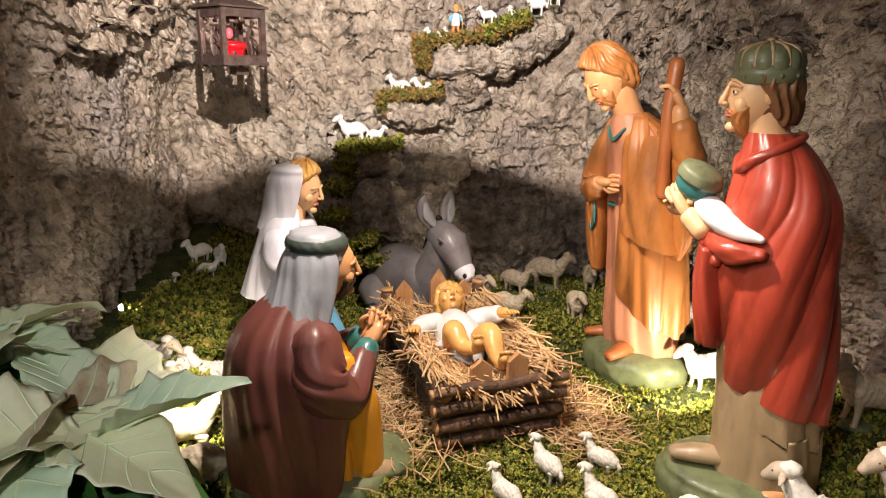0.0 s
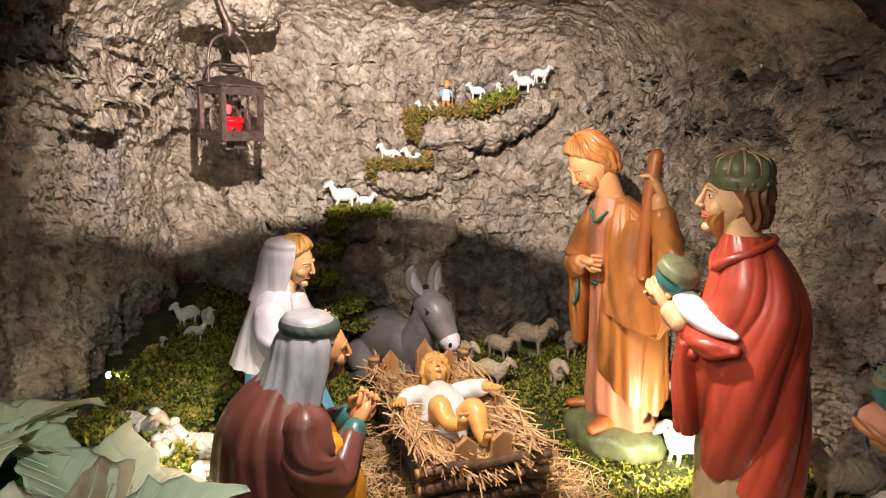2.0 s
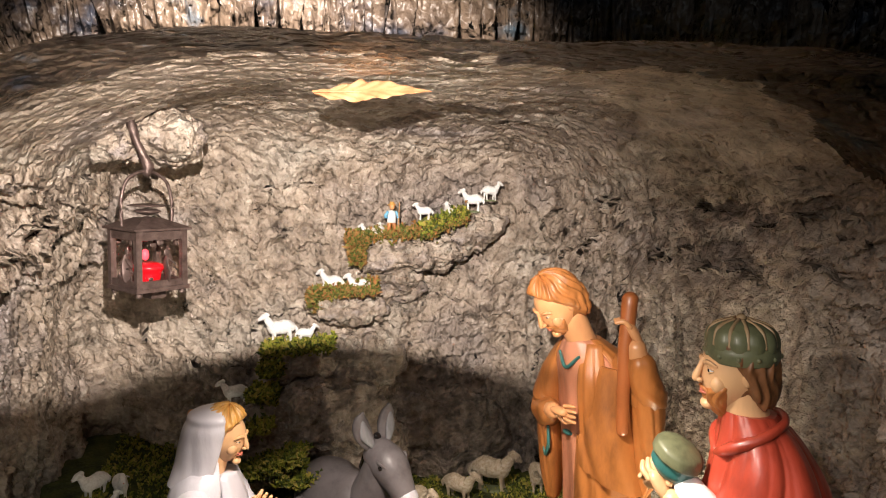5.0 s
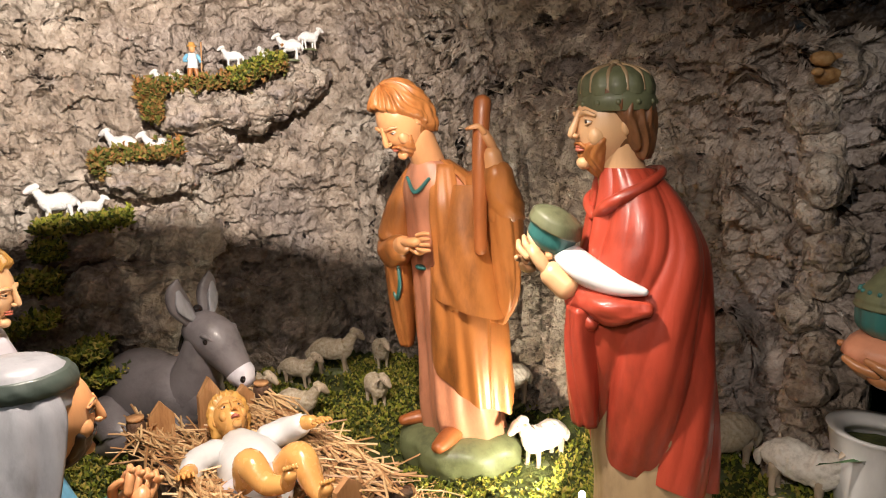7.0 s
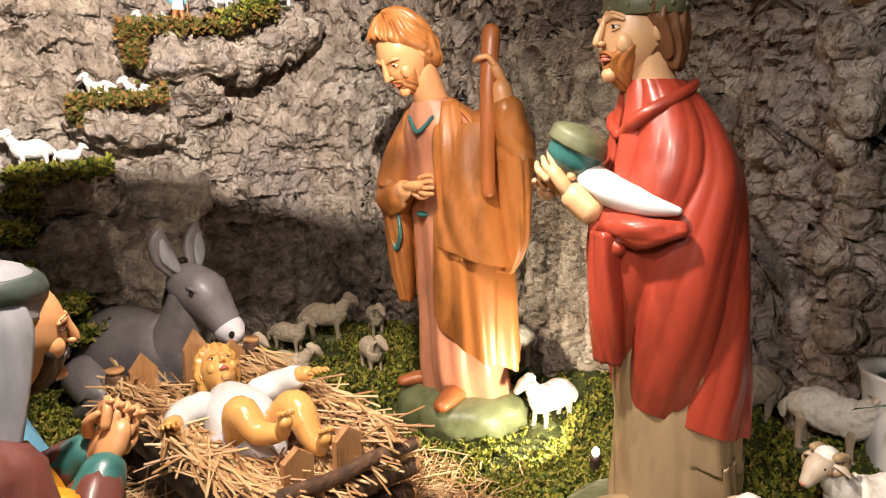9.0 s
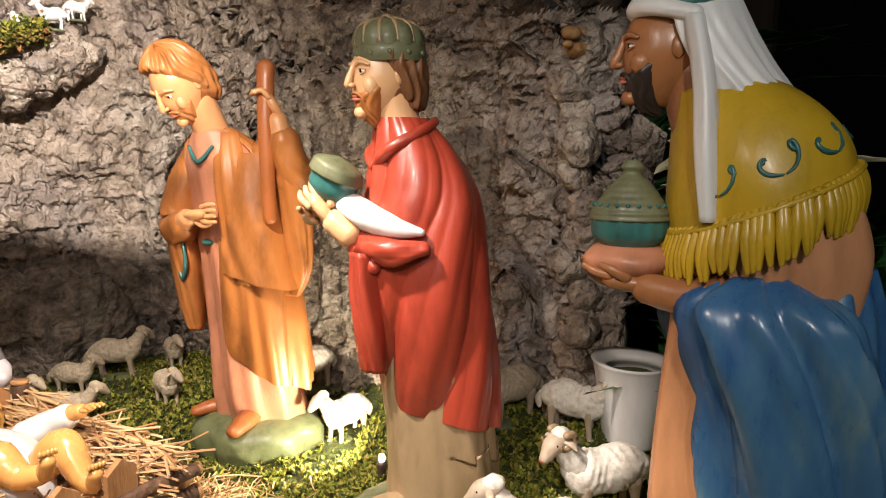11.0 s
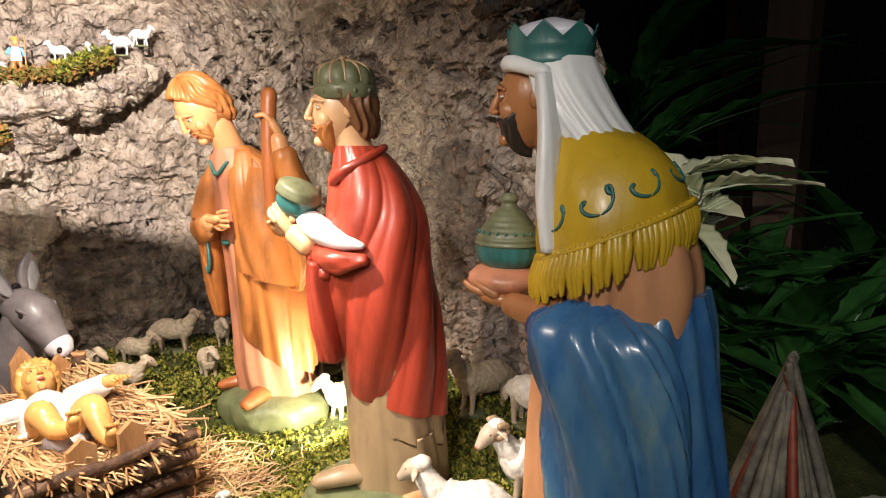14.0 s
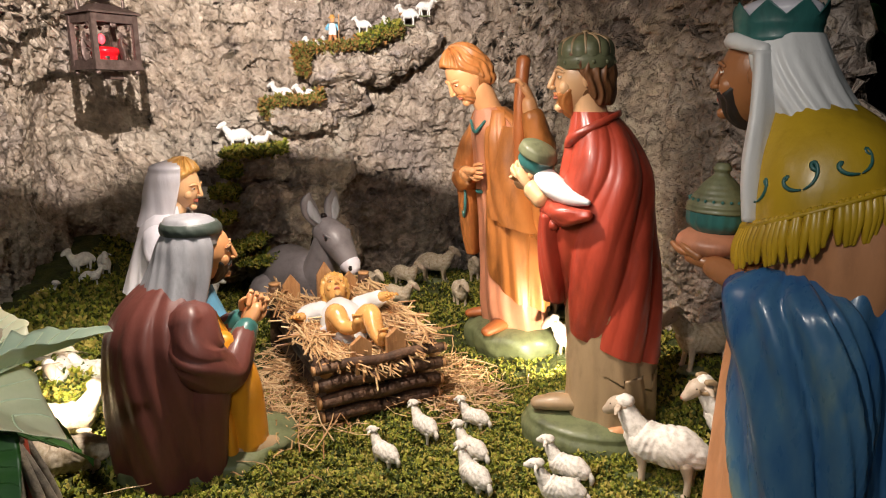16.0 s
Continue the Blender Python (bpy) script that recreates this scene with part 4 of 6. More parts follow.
def build_kneeling_king():
    sh = Shape()
    plinth(sh, 0.02, 0.0, 0.155, 0.105, 0.035, BASE_GREEN, 15)
    sh.loft([(0.030, 0, 0.0, 0.068, 0.082), (0.030, 0, 0.07, 0.066, 0.080), (0.022, 0, 0.14, 0.062, 0.074), (0.012, 0, 0.22, 0.052, 0.066), (0.005, 0, 0.27, 0.04, 0.05)], YELLOW, ripple(5, 0.13, 71, 0.2, 0.7), 90, 44)
    sh.tube([(0.045, -0.050, 0.225), (0.070, -0.052, 0.16), (0.076, -0.050, 0.09), (0.080, -0.050, 0.03)], [0.026, 0.034, 0.036, 0.036], YELLOW, 28, 30, fold=ripple(5, 0.10, 73, 0.3))
    sh.tube([(0.030, -0.055, 0.025), (0.085, -0.060, 0.020), (0.125, -0.060, 0.016)], [0.026, 0.026, 0.018], BEIGE, 14)
    sh.loft([(-0.030, 0, 0.0, 0.104, 0.108), (-0.032, 0, 0.06, 0.105, 0.112), (-0.034, 0, 0.14, 0.103, 0.112), (-0.036, 0, 0.20, 0.097, 0.110), (-0.034, 0, 0.255, 0.088, 0.104), (-0.026, 0, 0.295, 0.072, 0.090), (-0.012, 0, 0.328, 0.052, 0.064), (0.004, 0, 0.352, 0.034, 0.040)], BROWN_CLOAK, ripple(6, 0.065, 75, 0.45, 0.75, 0.5), 130, 80, span=(radians(48), radians(312)), thick=0.009)
    for s in (1, -1):
        sh.tube([(0.0, s * 0.078, 0.285), (0.012, s * 0.102, 0.215), (0.045, s * 0.085, 0.185), (0.088, s * 0.035, 0.225)], [0.040, 0.041, 0.036, 0.024], BROWN_CLOAK, 28, 34, fold=ripple(5, 0.10, 77 + s, 0.4))
        sh.loft([(0.010, s * 0.095, 0.0, 0.026, 0.020), (0.012, s * 0.096, 0.10, 0.032, 0.024), (0.020, s * 0.090, 0.18, 0.034, 0.026), (0.03, s * 0.075, 0.22, 0.02, 0.018)], BROWN_CLOAK, ripple(3, 0.10, 80 + s, 0.2), 36, 28)
        sh.tube([(0.080, s * 0.042, 0.215), (0.098, s * 0.024, 0.238)], [0.026, 0.020], TEAL, 12)
        sh.hand((0.108, s * 0.012, 0.252), (0.5, -s * 0.25, 0.8), (0.2, s * 0.9, 0.1), 0.040, SKIN, 0.45)
    sh.tube([(0.0, 0, 0.32), (0.022, 0, 0.37)], [0.034, 0.032], SKIN, 16)
    head(sh, (0.042, 0, 0.375), 0.098, -2, 6, SKIN, HAIR_BLACK, HAIR_BLACK, 10, 0.2, cap=False, seed=11)
    scarf = ripple(8, 0.10, 83, 0.7, 0.7, 0.8)
    sh.loft([(-0.022, 0, 0.272, 0.074, 0.088), (-0.006, 0, 0.310, 0.066, 0.074), (0.014, 0, 0.365, 0.059, 0.059), (0.020, 0, 0.402, 0.051, 0.048), (0.020, 0, 0.416, 0.042, 0.040), (0.020, 0, 0.426, 0.028, 0.028)], GREY_SCARF, scarf, 80, 50, span=(radians(58), radians(302)), thick=0.006)
    sh.loft([(0.022, 0, 0.392, 0.047, 0.044), (0.021, 0, 0.416, 0.046, 0.043), (0.018, 0, 0.432, 0.040, 0.038), (0.016, 0, 0.440, 0.026, 0.025), (0.015, 0, 0.443, 0.004, 0.004)], GREY_SCARF, ripple(4, 0.02, 84), 48, 16)
    sh.loft([(0.022, 0, 0.411, 0.0490, 0.0460), (0.022, 0, 0.415, 0.0500, 0.0470), (0.021, 0, 0.423, 0.0490, 0.0460), (0.020, 0, 0.430, 0.0450, 0.0420)], BAND, ripple(16, 0.015, 85, 1.0), 64, 12)
    return sh.thing("kneeling_king_statue", pose(-0.138, 1.12, 0.0, 0, 0, 22), "painted plaster kneeling king in maroon cloak and grey headscarf", "statue")


def build_mary():
    sh = Shape()
    plinth(sh, 0.02, 0.0, 0.13, 0.09, 0.03, BASE_GREEN, 17)
    sh.loft([(0.03, 0, 0.02, 0.120, 0.085), (0.02, 0, 0.10, 0.095, 0.078), (0.0, 0, 0.20, 0.070, 0.075), (0, 0, 0.30, 0.060, 0.07)], SKY_BLUE, ripple(7, 0.09, 91, 0.2, 0.8), 80, 40)
    sh.loft([(-0.022, 0, 0.205, 0.082, 0.092), (-0.015, 0, 0.25, 0.074, 0.088), (-0.006, 0, 0.31, 0.062, 0.080), (0.0, 0, 0.36, 0.048, 0.062), (0.004, 0, 0.385, 0.032, 0.036)], VEIL, ripple(6, 0.05, 93, 0.1, 0.9, 0.9), 90, 44, span=(radians(38), radians(322)), thick=0.007)
    for s in (1, -1):
        sh.tube([(0.0, s * 0.060, 0.33), (0.02, s * 0.078, 0.27), (0.055, s * 0.060, 0.245), (0.085, s * 0.022, 0.27)], [0.032, 0.034, 0.030, 0.020], VEIL, 22, 24, fold=ripple(4, 0.07, 95 + s, 0.4))
        sh.hand((0.092, s * 0.010, 0.285), (0.5, -s * 0.2, 0.8), (0.2, s * 0.9, 0.1), 0.036, SKIN_PALE, 0.2)
    sh.loft([(0.055, 0, 0.23, 0.02, 0.05), (0.05, 0, 0.30, 0.02, 0.045), (0.035, 0, 0.36, 0.014, 0.03)], VEIL, ripple(4, 0.08, 97), 36, 18)
    sh.tube([(0.004, 0, 0.36), (0.016, 0, 0.41)], [0.028, 0.026], SKIN_PALE, 16)
    head(sh, (0.030, 0, 0.425), 0.094, -4, 14, SKIN_PALE, HAIR_BLOND, None, 14, 0.3, seed=13)
    hood = ripple(5, 0.035, 99, 0.4, 0.9, 0.9)
    sh.loft([(-0.014, 0, 0.345, 0.052, 0.056), (-0.004, 0, 0.375, 0.052, 0.050), (0.008, 0, 0.42, 0.054, 0.050), (0.016, 0, 0.455, 0.050, 0.047), (0.018, 0, 0.474, 0.036, 0.034), (0.018, 0, 0.481, 0.008, 0.008)], VEIL, hood, 72, 44, span=(radians(52), radians(308)), thick=0.005)
    return sh.thing("mary_statue", pose(-0.252, 1.44, 0.02, 0, 0, -6), "painted plaster kneeling woman in lilac-white veil and blue dress", "statue")


def build_donkey():
    sh = Shape()
    sh.loft([(-0.14, 0.0, 0.10, 0.03, 0.05), (-0.13, 0, 0.12, 0.06, 0.07)], DONKEY_GREY, None, 24, 6)
    sh.tube([(-0.15, 0, 0.10), (-0.10, 0, 0.135), (-0.02, 0, 0.135), (0.05, 0, 0.14), (0.085, 0, 0.15)], [0.060, 0.078, 0.074, 0.070, 0.052], DONKEY_GREY, 32, 30, flat=1.1)
    sh.tube([(0.055, 0, 0.15), (0.085, 0, 0.22), (0.105, 0, 0.275)], [0.062, 0.048, 0.042], DONKEY_GREY, 28, 20, flat=1.0)
    sh.tube([(0.085, 0, 0.295), (0.125, 0, 0.275), (0.165, 0, 0.235), (0.185, 0, 0.210)], [0.040, 0.046, 0.034, 0.027], DONKEY_GREY, 28, 24)
    sh.tube([(0.172, 0, 0.225), (0.190, 0, 0.205), (0.196, 0, 0.196)], [0.026, 0.028, 0.023], VEIL, 24, 12)
    for s in (1, -1):
        sh.ball((0.205, s * 0.016, 0.206), (0.006, 0.007, 0.009), EYE_DARK, 10, 8)
        sh.ball((0.135, s * 0.037, 0.280), (0.012, 0.007, 0.010), EYE_WHITE, 12, 8)
        sh.ball((0.138, s * 0.042, 0.281), (0.006, 0.004, 0.006), EYE_DARK, 10, 8)
        sh.tube([(0.122, s * 0.036, 0.290), (0.136, s * 0.043, 0.294), (0.150, s * 0.036, 0.284)], [0.004, 0.005, 0.003], DONKEY_GREY, 8)
        sh.tube([(0.085, s * 0.022, 0.315), (0.072, s * 0.040, 0.355), (0.072, s * 0.046, 0.385), (0.078, s * 0.044, 0.402)], [0.017, 0.026, 0.019, 0.005], DONKEY_GREY, 14, 20, flat=0.55)
        sh.tube([(0.098, s * 0.026, 0.320), (0.086, s * 0.043, 0.352), (0.082, s * 0.047, 0.378)], [0.008, 0.016, 0.007], GREY_SCARF, 10, 14, flat=0.4)
        sh.tube([(0.06, s * 0.06, 0.09), (0.10, s * 0.075, 0.05), (0.04, s * 0.085, 0.03)], [0.034, 0.026, 0.018], DONKEY_GREY, 14)
        sh.tube([(-0.11, s * 0.07, 0.10), (-0.05, s * 0.10, 0.06), (-0.10, s * 0.10, 0.03)], [0.05, 0.032, 0.020], DONKEY_GREY, 14)
    sh.tube([(0.085, 0, 0.335), (0.06, 0, 0.29), (0.035, 0, 0.24)], [0.010, 0.014, 0.010], EYE_DARK, 10)
    sh.tube([(0.188, -0.02, 0.188), (0.204, 0, 0.186), (0.188, 0.02, 0.188)], [0.002, 0.003, 0.002], EYE_DARK, 6)
    return sh.thing("donkey_statue", pose(-0.012, 1.805, 0.0, 0, 0, -44) @ Matrix.Scale(0.95, 4), "grey painted plaster donkey lying on moss, pale muzzle", "statue")


for maker in (build_joseph, build_red_king, build_blue_king, build_kneeling_king, build_mary, build_donkey):
    maker()

# ---- manger with straw and child ----
MANGER = pose(0.118, 1.425, 0.0, 0, 0, 22)


def log(a, b, r, mat_side=BARK, seed=0, cut=True):
    """A barked stick with sawn ends."""
    sh = Shape()
    a, b = Vector(a), Vector(b)
    m = (a + b) / 2
    bend = Vector((0, 0, 0.003))
    pts = [a, a.lerp(b, 0.3) + bend, m - bend * 0.5, a.lerp(b, 0.7) + bend, b]
    sh.tube(pts, [r, r * 1.06, r * 0.96, r * 1.03, r], mat_side, 14, 14, fold=ripple(5, 0.05, seed, 0.6))
    if cut:
        d = (b - a).normalized()
        q = d.to_track_quat("Z", "Y").to_matrix().to_4x4()
        for e, s in ((a, -1), (b, 1)):
            st = len(sh.v)
            sh.loft([(0, 0, -0.003, r * 0.93, r * 0.93), (0, 0, 0.002, r * 0.93, r * 0.93)], CUT_WOOD, None, 14, 3)
            sh.turned(st, Matrix.Translation(e + d * s * r * 0.68) @ q)
    return sh


def picket(w, h, t):
    """A short board with a roof-shaped top."""
    sh = Shape()
    prof = [(-w / 2, 0), (w / 2, 0), (w / 2, h * 0.72), (0, h), (-w / 2, h * 0.72)]
    v = [(x, -t / 2, z) for x, z in prof] + [(x, t / 2, z) for x, z in prof]
    f = [(4, 3, 2, 1, 0), (5, 6, 7, 8, 9)] + [(i, (i + 1) % 5, 5 + (i + 1) % 5, 5 + i) for i in range(5)]
    sh.add(v, f, CUT_WOOD)
    return sh


def build_manger():
    top = new("manger")
    top.matrix_world = MANGER
    tagged(top, "rustic manger of bark logs and sawn slats", "manger")
    W, L = 0.115, 0.20
    for s in (-1, 1):
        log((s * W, -L, 0.125), (s * W, L, 0.135), 0.017, seed=3 + s).part("rail", top)
        log((s * W * 0.8, -L * 0.9, 0.030), (s * W * 0.8, L * 0.9, 0.030), 0.020, seed=7 + s).part("skid", top)
        log((s * W * 0.86, -L * 0.95, 0.075), (s * W * 0.86, L * 0.95, 0.080), 0.016, seed=9 + s).part("rail", top)
        log((s * W * 1.0, L * 1.0, 0.0), (s * W * 1.0, L * 1.0, 0.175), 0.015, seed=17 + s).part("post", top)
    for z, r, k in ((0.128, 0.010, 1.15), (0.095, 0.013, 1.1), (0.060, 0.014, 1.05), (0.028, 0.014, 1.0)):
        log((-W * k, -L - 0.012, z), (W * k, -L - 0.012, z), r, seed=int(z * 1000)).part("crossbar", top)
    log((-W, L + 0.008, 0.125), (W, L + 0.008, 0.125), 0.012, seed=77).part("crossbar", top)
    for x, h, z, y, yaw in ((-0.035, 0.055, 0.118, -L + 0.012, 0), (0.040, 0.055, 0.122, -L + 0.012, 3), (-0.075, 0.095, 0.110, L - 0.005, -4), (0.012, 0.115, 0.110, L - 0.002, 2), (0.075, 0.085, 0.110, L - 0.005, 5)):
        ob = picket(0.042, h, 0.010).part("slat", top, smooth=False)
        ob.matrix_local = pose(x, y, z, 0, 0, yaw)
    for s in (-1, 1):
        for k in range(5):
            y = -L + 0.05 + k * 0.075
            ob = picket(0.05, 0.11, 0.008).part("side_board", top, smooth=False)
            ob.matrix_local = pose(s * 0.055, y, 0.05, 0, s * 42, 90)
    return top


build_manger()


def build_baby():
    sh = Shape()
    sh.tube([(0.0, -0.09, 0.010), (0.0, -0.045, 0.016), (0.0, 0.01, 0.022), (0.0, 0.048, 0.024)], [0.034, 0.046, 0.042, 0.028], WHITE, 28, 26, flat=0.8, fold=ripple(6, 0.05, 5, 0.4))
    sh.tube([(-0.045, -0.055, 0.012), (0.0, -0.075, 0.034), (0.045, -0.055, 0.012)], [0.014, 0.018, 0.014], VEIL, 14, 16, fold=ripple(4, 0.1, 8, 0.8))
    for s, lift in ((-1, 0.0), (1, 0.03)):
        sh.tube([(s * 0.036, 0.030, 0.028), (s * 0.066, 0.018, 0.026 + lift * 0.5), (s * 0.080, -0.005, 0.028 + lift)], [0.020, 0.020, 0.017], WHITE, 16, 16, fold=ripple(3, 0.06, 9, 0.5))
        sh.tube([(s * 0.080, -0.006, 0.030 + lift), (s * 0.090, -0.022, 0.038 + lift)], [0.012, 0.010], BABY_SKIN, 12)
        sh.hand((s * 0.094, -0.034, 0.044 + lift), (s * 0.1, -0.8, 0.5), (0, 0.4, 0.8), 0.022, BABY_SKIN, 0.4)
    sh.tube([(-0.020, -0.070, 0.030), (-0.024, -0.088, 0.068), (-0.010, -0.120, 0.052), (0.004, -0.140, 0.058)], [0.021, 0.020, 0.015, 0.011], BABY_SKIN, 16, 22)
    sh.tube([(0.022, -0.072, 0.028), (0.040, -0.100, 0.066), (0.046, -0.135, 0.040), (0.050, -0.150, 0.030)], [0.021, 0.020, 0.015, 0.011], BABY_SKIN, 16, 22)
    for x, y, z in ((0.006, -0.146, 0.064), (0.052, -0.154, 0.034)):
        sh.tube([(x, y + 0.004, z - 0.006), (x, y - 0.008, z + 0.016)], [0.010, 0.009], BABY_SKIN, 12)
        for k in range(5):
            sh.ball((x + (k - 2) * 0.004, y - 0.010, z + 0.026), (0.0028, 0.003, 0.004), BABY_SKIN, 7, 5)
    st = len(sh.v)
    head(sh, (0, 0, 0), 0.074, 0, 0, BABY_SKIN, HAIR_BLOND, None, 15, 0.1, seed=21)
    sh.turned(st, pose(0.0, 0.090, 0.044, 0, 0, 0) @ pose(0, 0, 0, 0, -62, -90) @ pose(0, 0, 0, 0, 0, 0))
    return sh.thing("baby_statue", MANGER @ pose(-0.005, 0.02, 0.118, 4, 0, -10) @ Matrix.Scale(1.10, 4), "painted plaster baby in white shirt lying on straw", "statue")


build_baby()


def straw_heap(name, label, spots, count, lo, hi, r, seed):
    """spots: (x, y, z, spread x, spread y, height)."""
    rng = random.Random(seed)
    sh = Shape()
    for _ in range(count):
        x0, y0, z0, sx, sy, h = rng.choice(spots)
        x, y = x0 + rng.gauss(0, sx), y0 + rng.gauss(0, sy)
        z = max(z0, ground_at(x, y) if z0 < 0.03 else z0) + rng.uniform(0.001, h)
        a, tilt, ln = rng.uniform(0, 6.28), rng.gauss(0, 0.22), rng.uniform(lo, hi)
        d = Vector((math.cos(a) * math.cos(tilt), math.sin(a) * math.cos(tilt), math.sin(tilt)))
        side = Vector((-math.sin(a), math.cos(a), 0))
        bow = rng.gauss(0, 0.10) * ln
        pts = [Vector((x, y, z)) + d * ln * (k / 3 - 0.5) + side * bow * (1 - (2 * k / 3 - 1) ** 2) + Vector((0, 0, rng.gauss(0, 0.004))) for k in range(4)]
        for p in pts:
            p.z = max(p.z, ground_at(p.x, p.y) + 0.002) if z0 < 0.03 else p.z
        rr = r * rng.uniform(0.6, 1.3)
        up = Vector((0, 0, 1))
        V, F = [], []
        for p in pts:
            V += [p + side * rr, p + up * rr, p - side * rr, p - up * rr]
        for k in range(3):
            for j in range(4):
                F.append((k * 4 + j, k * 4 + (j + 1) % 4, k * 4 + 4 + (j + 1) % 4, k * 4 + 4 + j))
        F += [(0, 3, 2, 1), (12, 13, 14, 15)]
        sh.add([tuple(v) for v in V], F, STRAW)
    return sh.thing(name, Matrix(), label, "straw", kind="stuff", smooth=False)


straw_heap("straw", "loose golden straw heaped round the manger", [(0.02, 1.27, 0.0, 0.075, 0.09, 0.03), (-0.02, 1.42, 0.0, 0.06, 0.09, 0.03), (0.33, 1.36, 0.0, 0.05, 0.07, 0.03), (0.36, 1.30, 0.0, 0.05, 0.05, 0.02), (0.05, 1.30, 0.0, 0.08, 0.07, 0.03)], 1500, 0.03, 0.12, 0.0011, 4)


def manger_straw():
    rng = random.Random(8)
    sh = Shape()
    for _ in range(1300):
        y = rng.uniform(-0.19, 0.20)
        x = rng.uniform(-0.125, 0.125)
        z = 0.095 + 0.050 * abs(x) / 0.12 + rng.uniform(0, 0.014) + 0.02 * max(0, (y - 0.1) / 0.1)
        a = rng.gauss(math.pi / 2, 0.28) if rng.random() < 0.85 else rng.uniform(0, 3.14)
        ln, tilt = rng.uniform(0.05, 0.18), rng.gauss(0.0, 0.10)
        d = Vector((math.cos(a) * math.cos(tilt), math.sin(a) * math.cos(tilt), math.sin(tilt)))
        side, up = Vector((-math.sin(a), math.cos(a), 0)), Vector((0, 0, 1))
        rr = rng.uniform(0.0010, 0.0022)
        bow = rng.gauss(0, 0.05) * ln
        V, F = [], []
        for k in range(4):
            p = Vector((x, y, z)) + d * ln * (k / 3 - 0.5) + side * bow * (1 - (2 * k / 3 - 1) ** 2)
            V += [p + side * rr, p + up * rr, p - side * rr, p - up * rr]
        for k in range(3):
            for j in range(4):
                F.append((k * 4 + j, k * 4 + (j + 1) % 4, k * 4 + 4 + (j + 1) % 4, k * 4 + 4 + j))
        F += [(0, 3, 2, 1), (12, 13, 14, 15)]
        sh.add([tuple(v) for v in V], F, STRAW)
    sh.thing("manger_straw", MANGER, "bed of golden straw filling the manger", "straw", kind="stuff", smooth=False)


manger_straw()


# ---- lantern ----
GLASS = bpy.data.materials.new("lantern_glass")
GLASS.use_nodes = True
gb = GLASS.node_tree.nodes["Principled BSDF"]
gb.inputs["Transmission Weight"].default_value, gb.inputs["Roughness"].default_value, gb.inputs["IOR"].default_value = 1.0, 0.05, 1.1
gb.inputs["Base Color"].default_value = (1, 0.95, 0.93, 1)
CANDLE = bpy.data.materials.new("red_candle_cup")
CANDLE.use_nodes = True
cb = CANDLE.node_tree.nodes["Principled BSDF"]
cb.inputs["Base Color"].default_value, cb.inputs["Roughness"].default_value = (0.35, 0.005, 0.01, 1), 0.25
cb.inputs["Emission Color"].default_value, cb.inputs["Emission Strength"].default_value = (1, 0.01, 0.015, 1), 0.35
FLAME = bpy.data.materials.new("red_bulb")
FLAME.use_nodes = True
fb = FLAME.node_tree.nodes["Principled BSDF"]
fb.inputs["Base Color"].default_value = (0.3, 0.01, 0.01, 1)
fb.inputs["Emission Color"].default_value, fb.inputs["Emission Strength"].default_value = (1, 0.05, 0.07, 1), 5.0


def box(sh, c, size, mat, bev=0.0):
    x, y, z = (s / 2 for s in size)
    v = [(c[0] + sx * x, c[1] + sy * y, c[2] + sz * z) for sz in (-1, 1) for sy in (-1, 1) for sx in (-1, 1)]
    sh.add(v, [(0, 2, 3, 1), (4, 5, 7, 6), (0, 1, 5, 4), (2, 6, 7, 3), (0, 4, 6, 2), (1, 3, 7, 5)], mat)


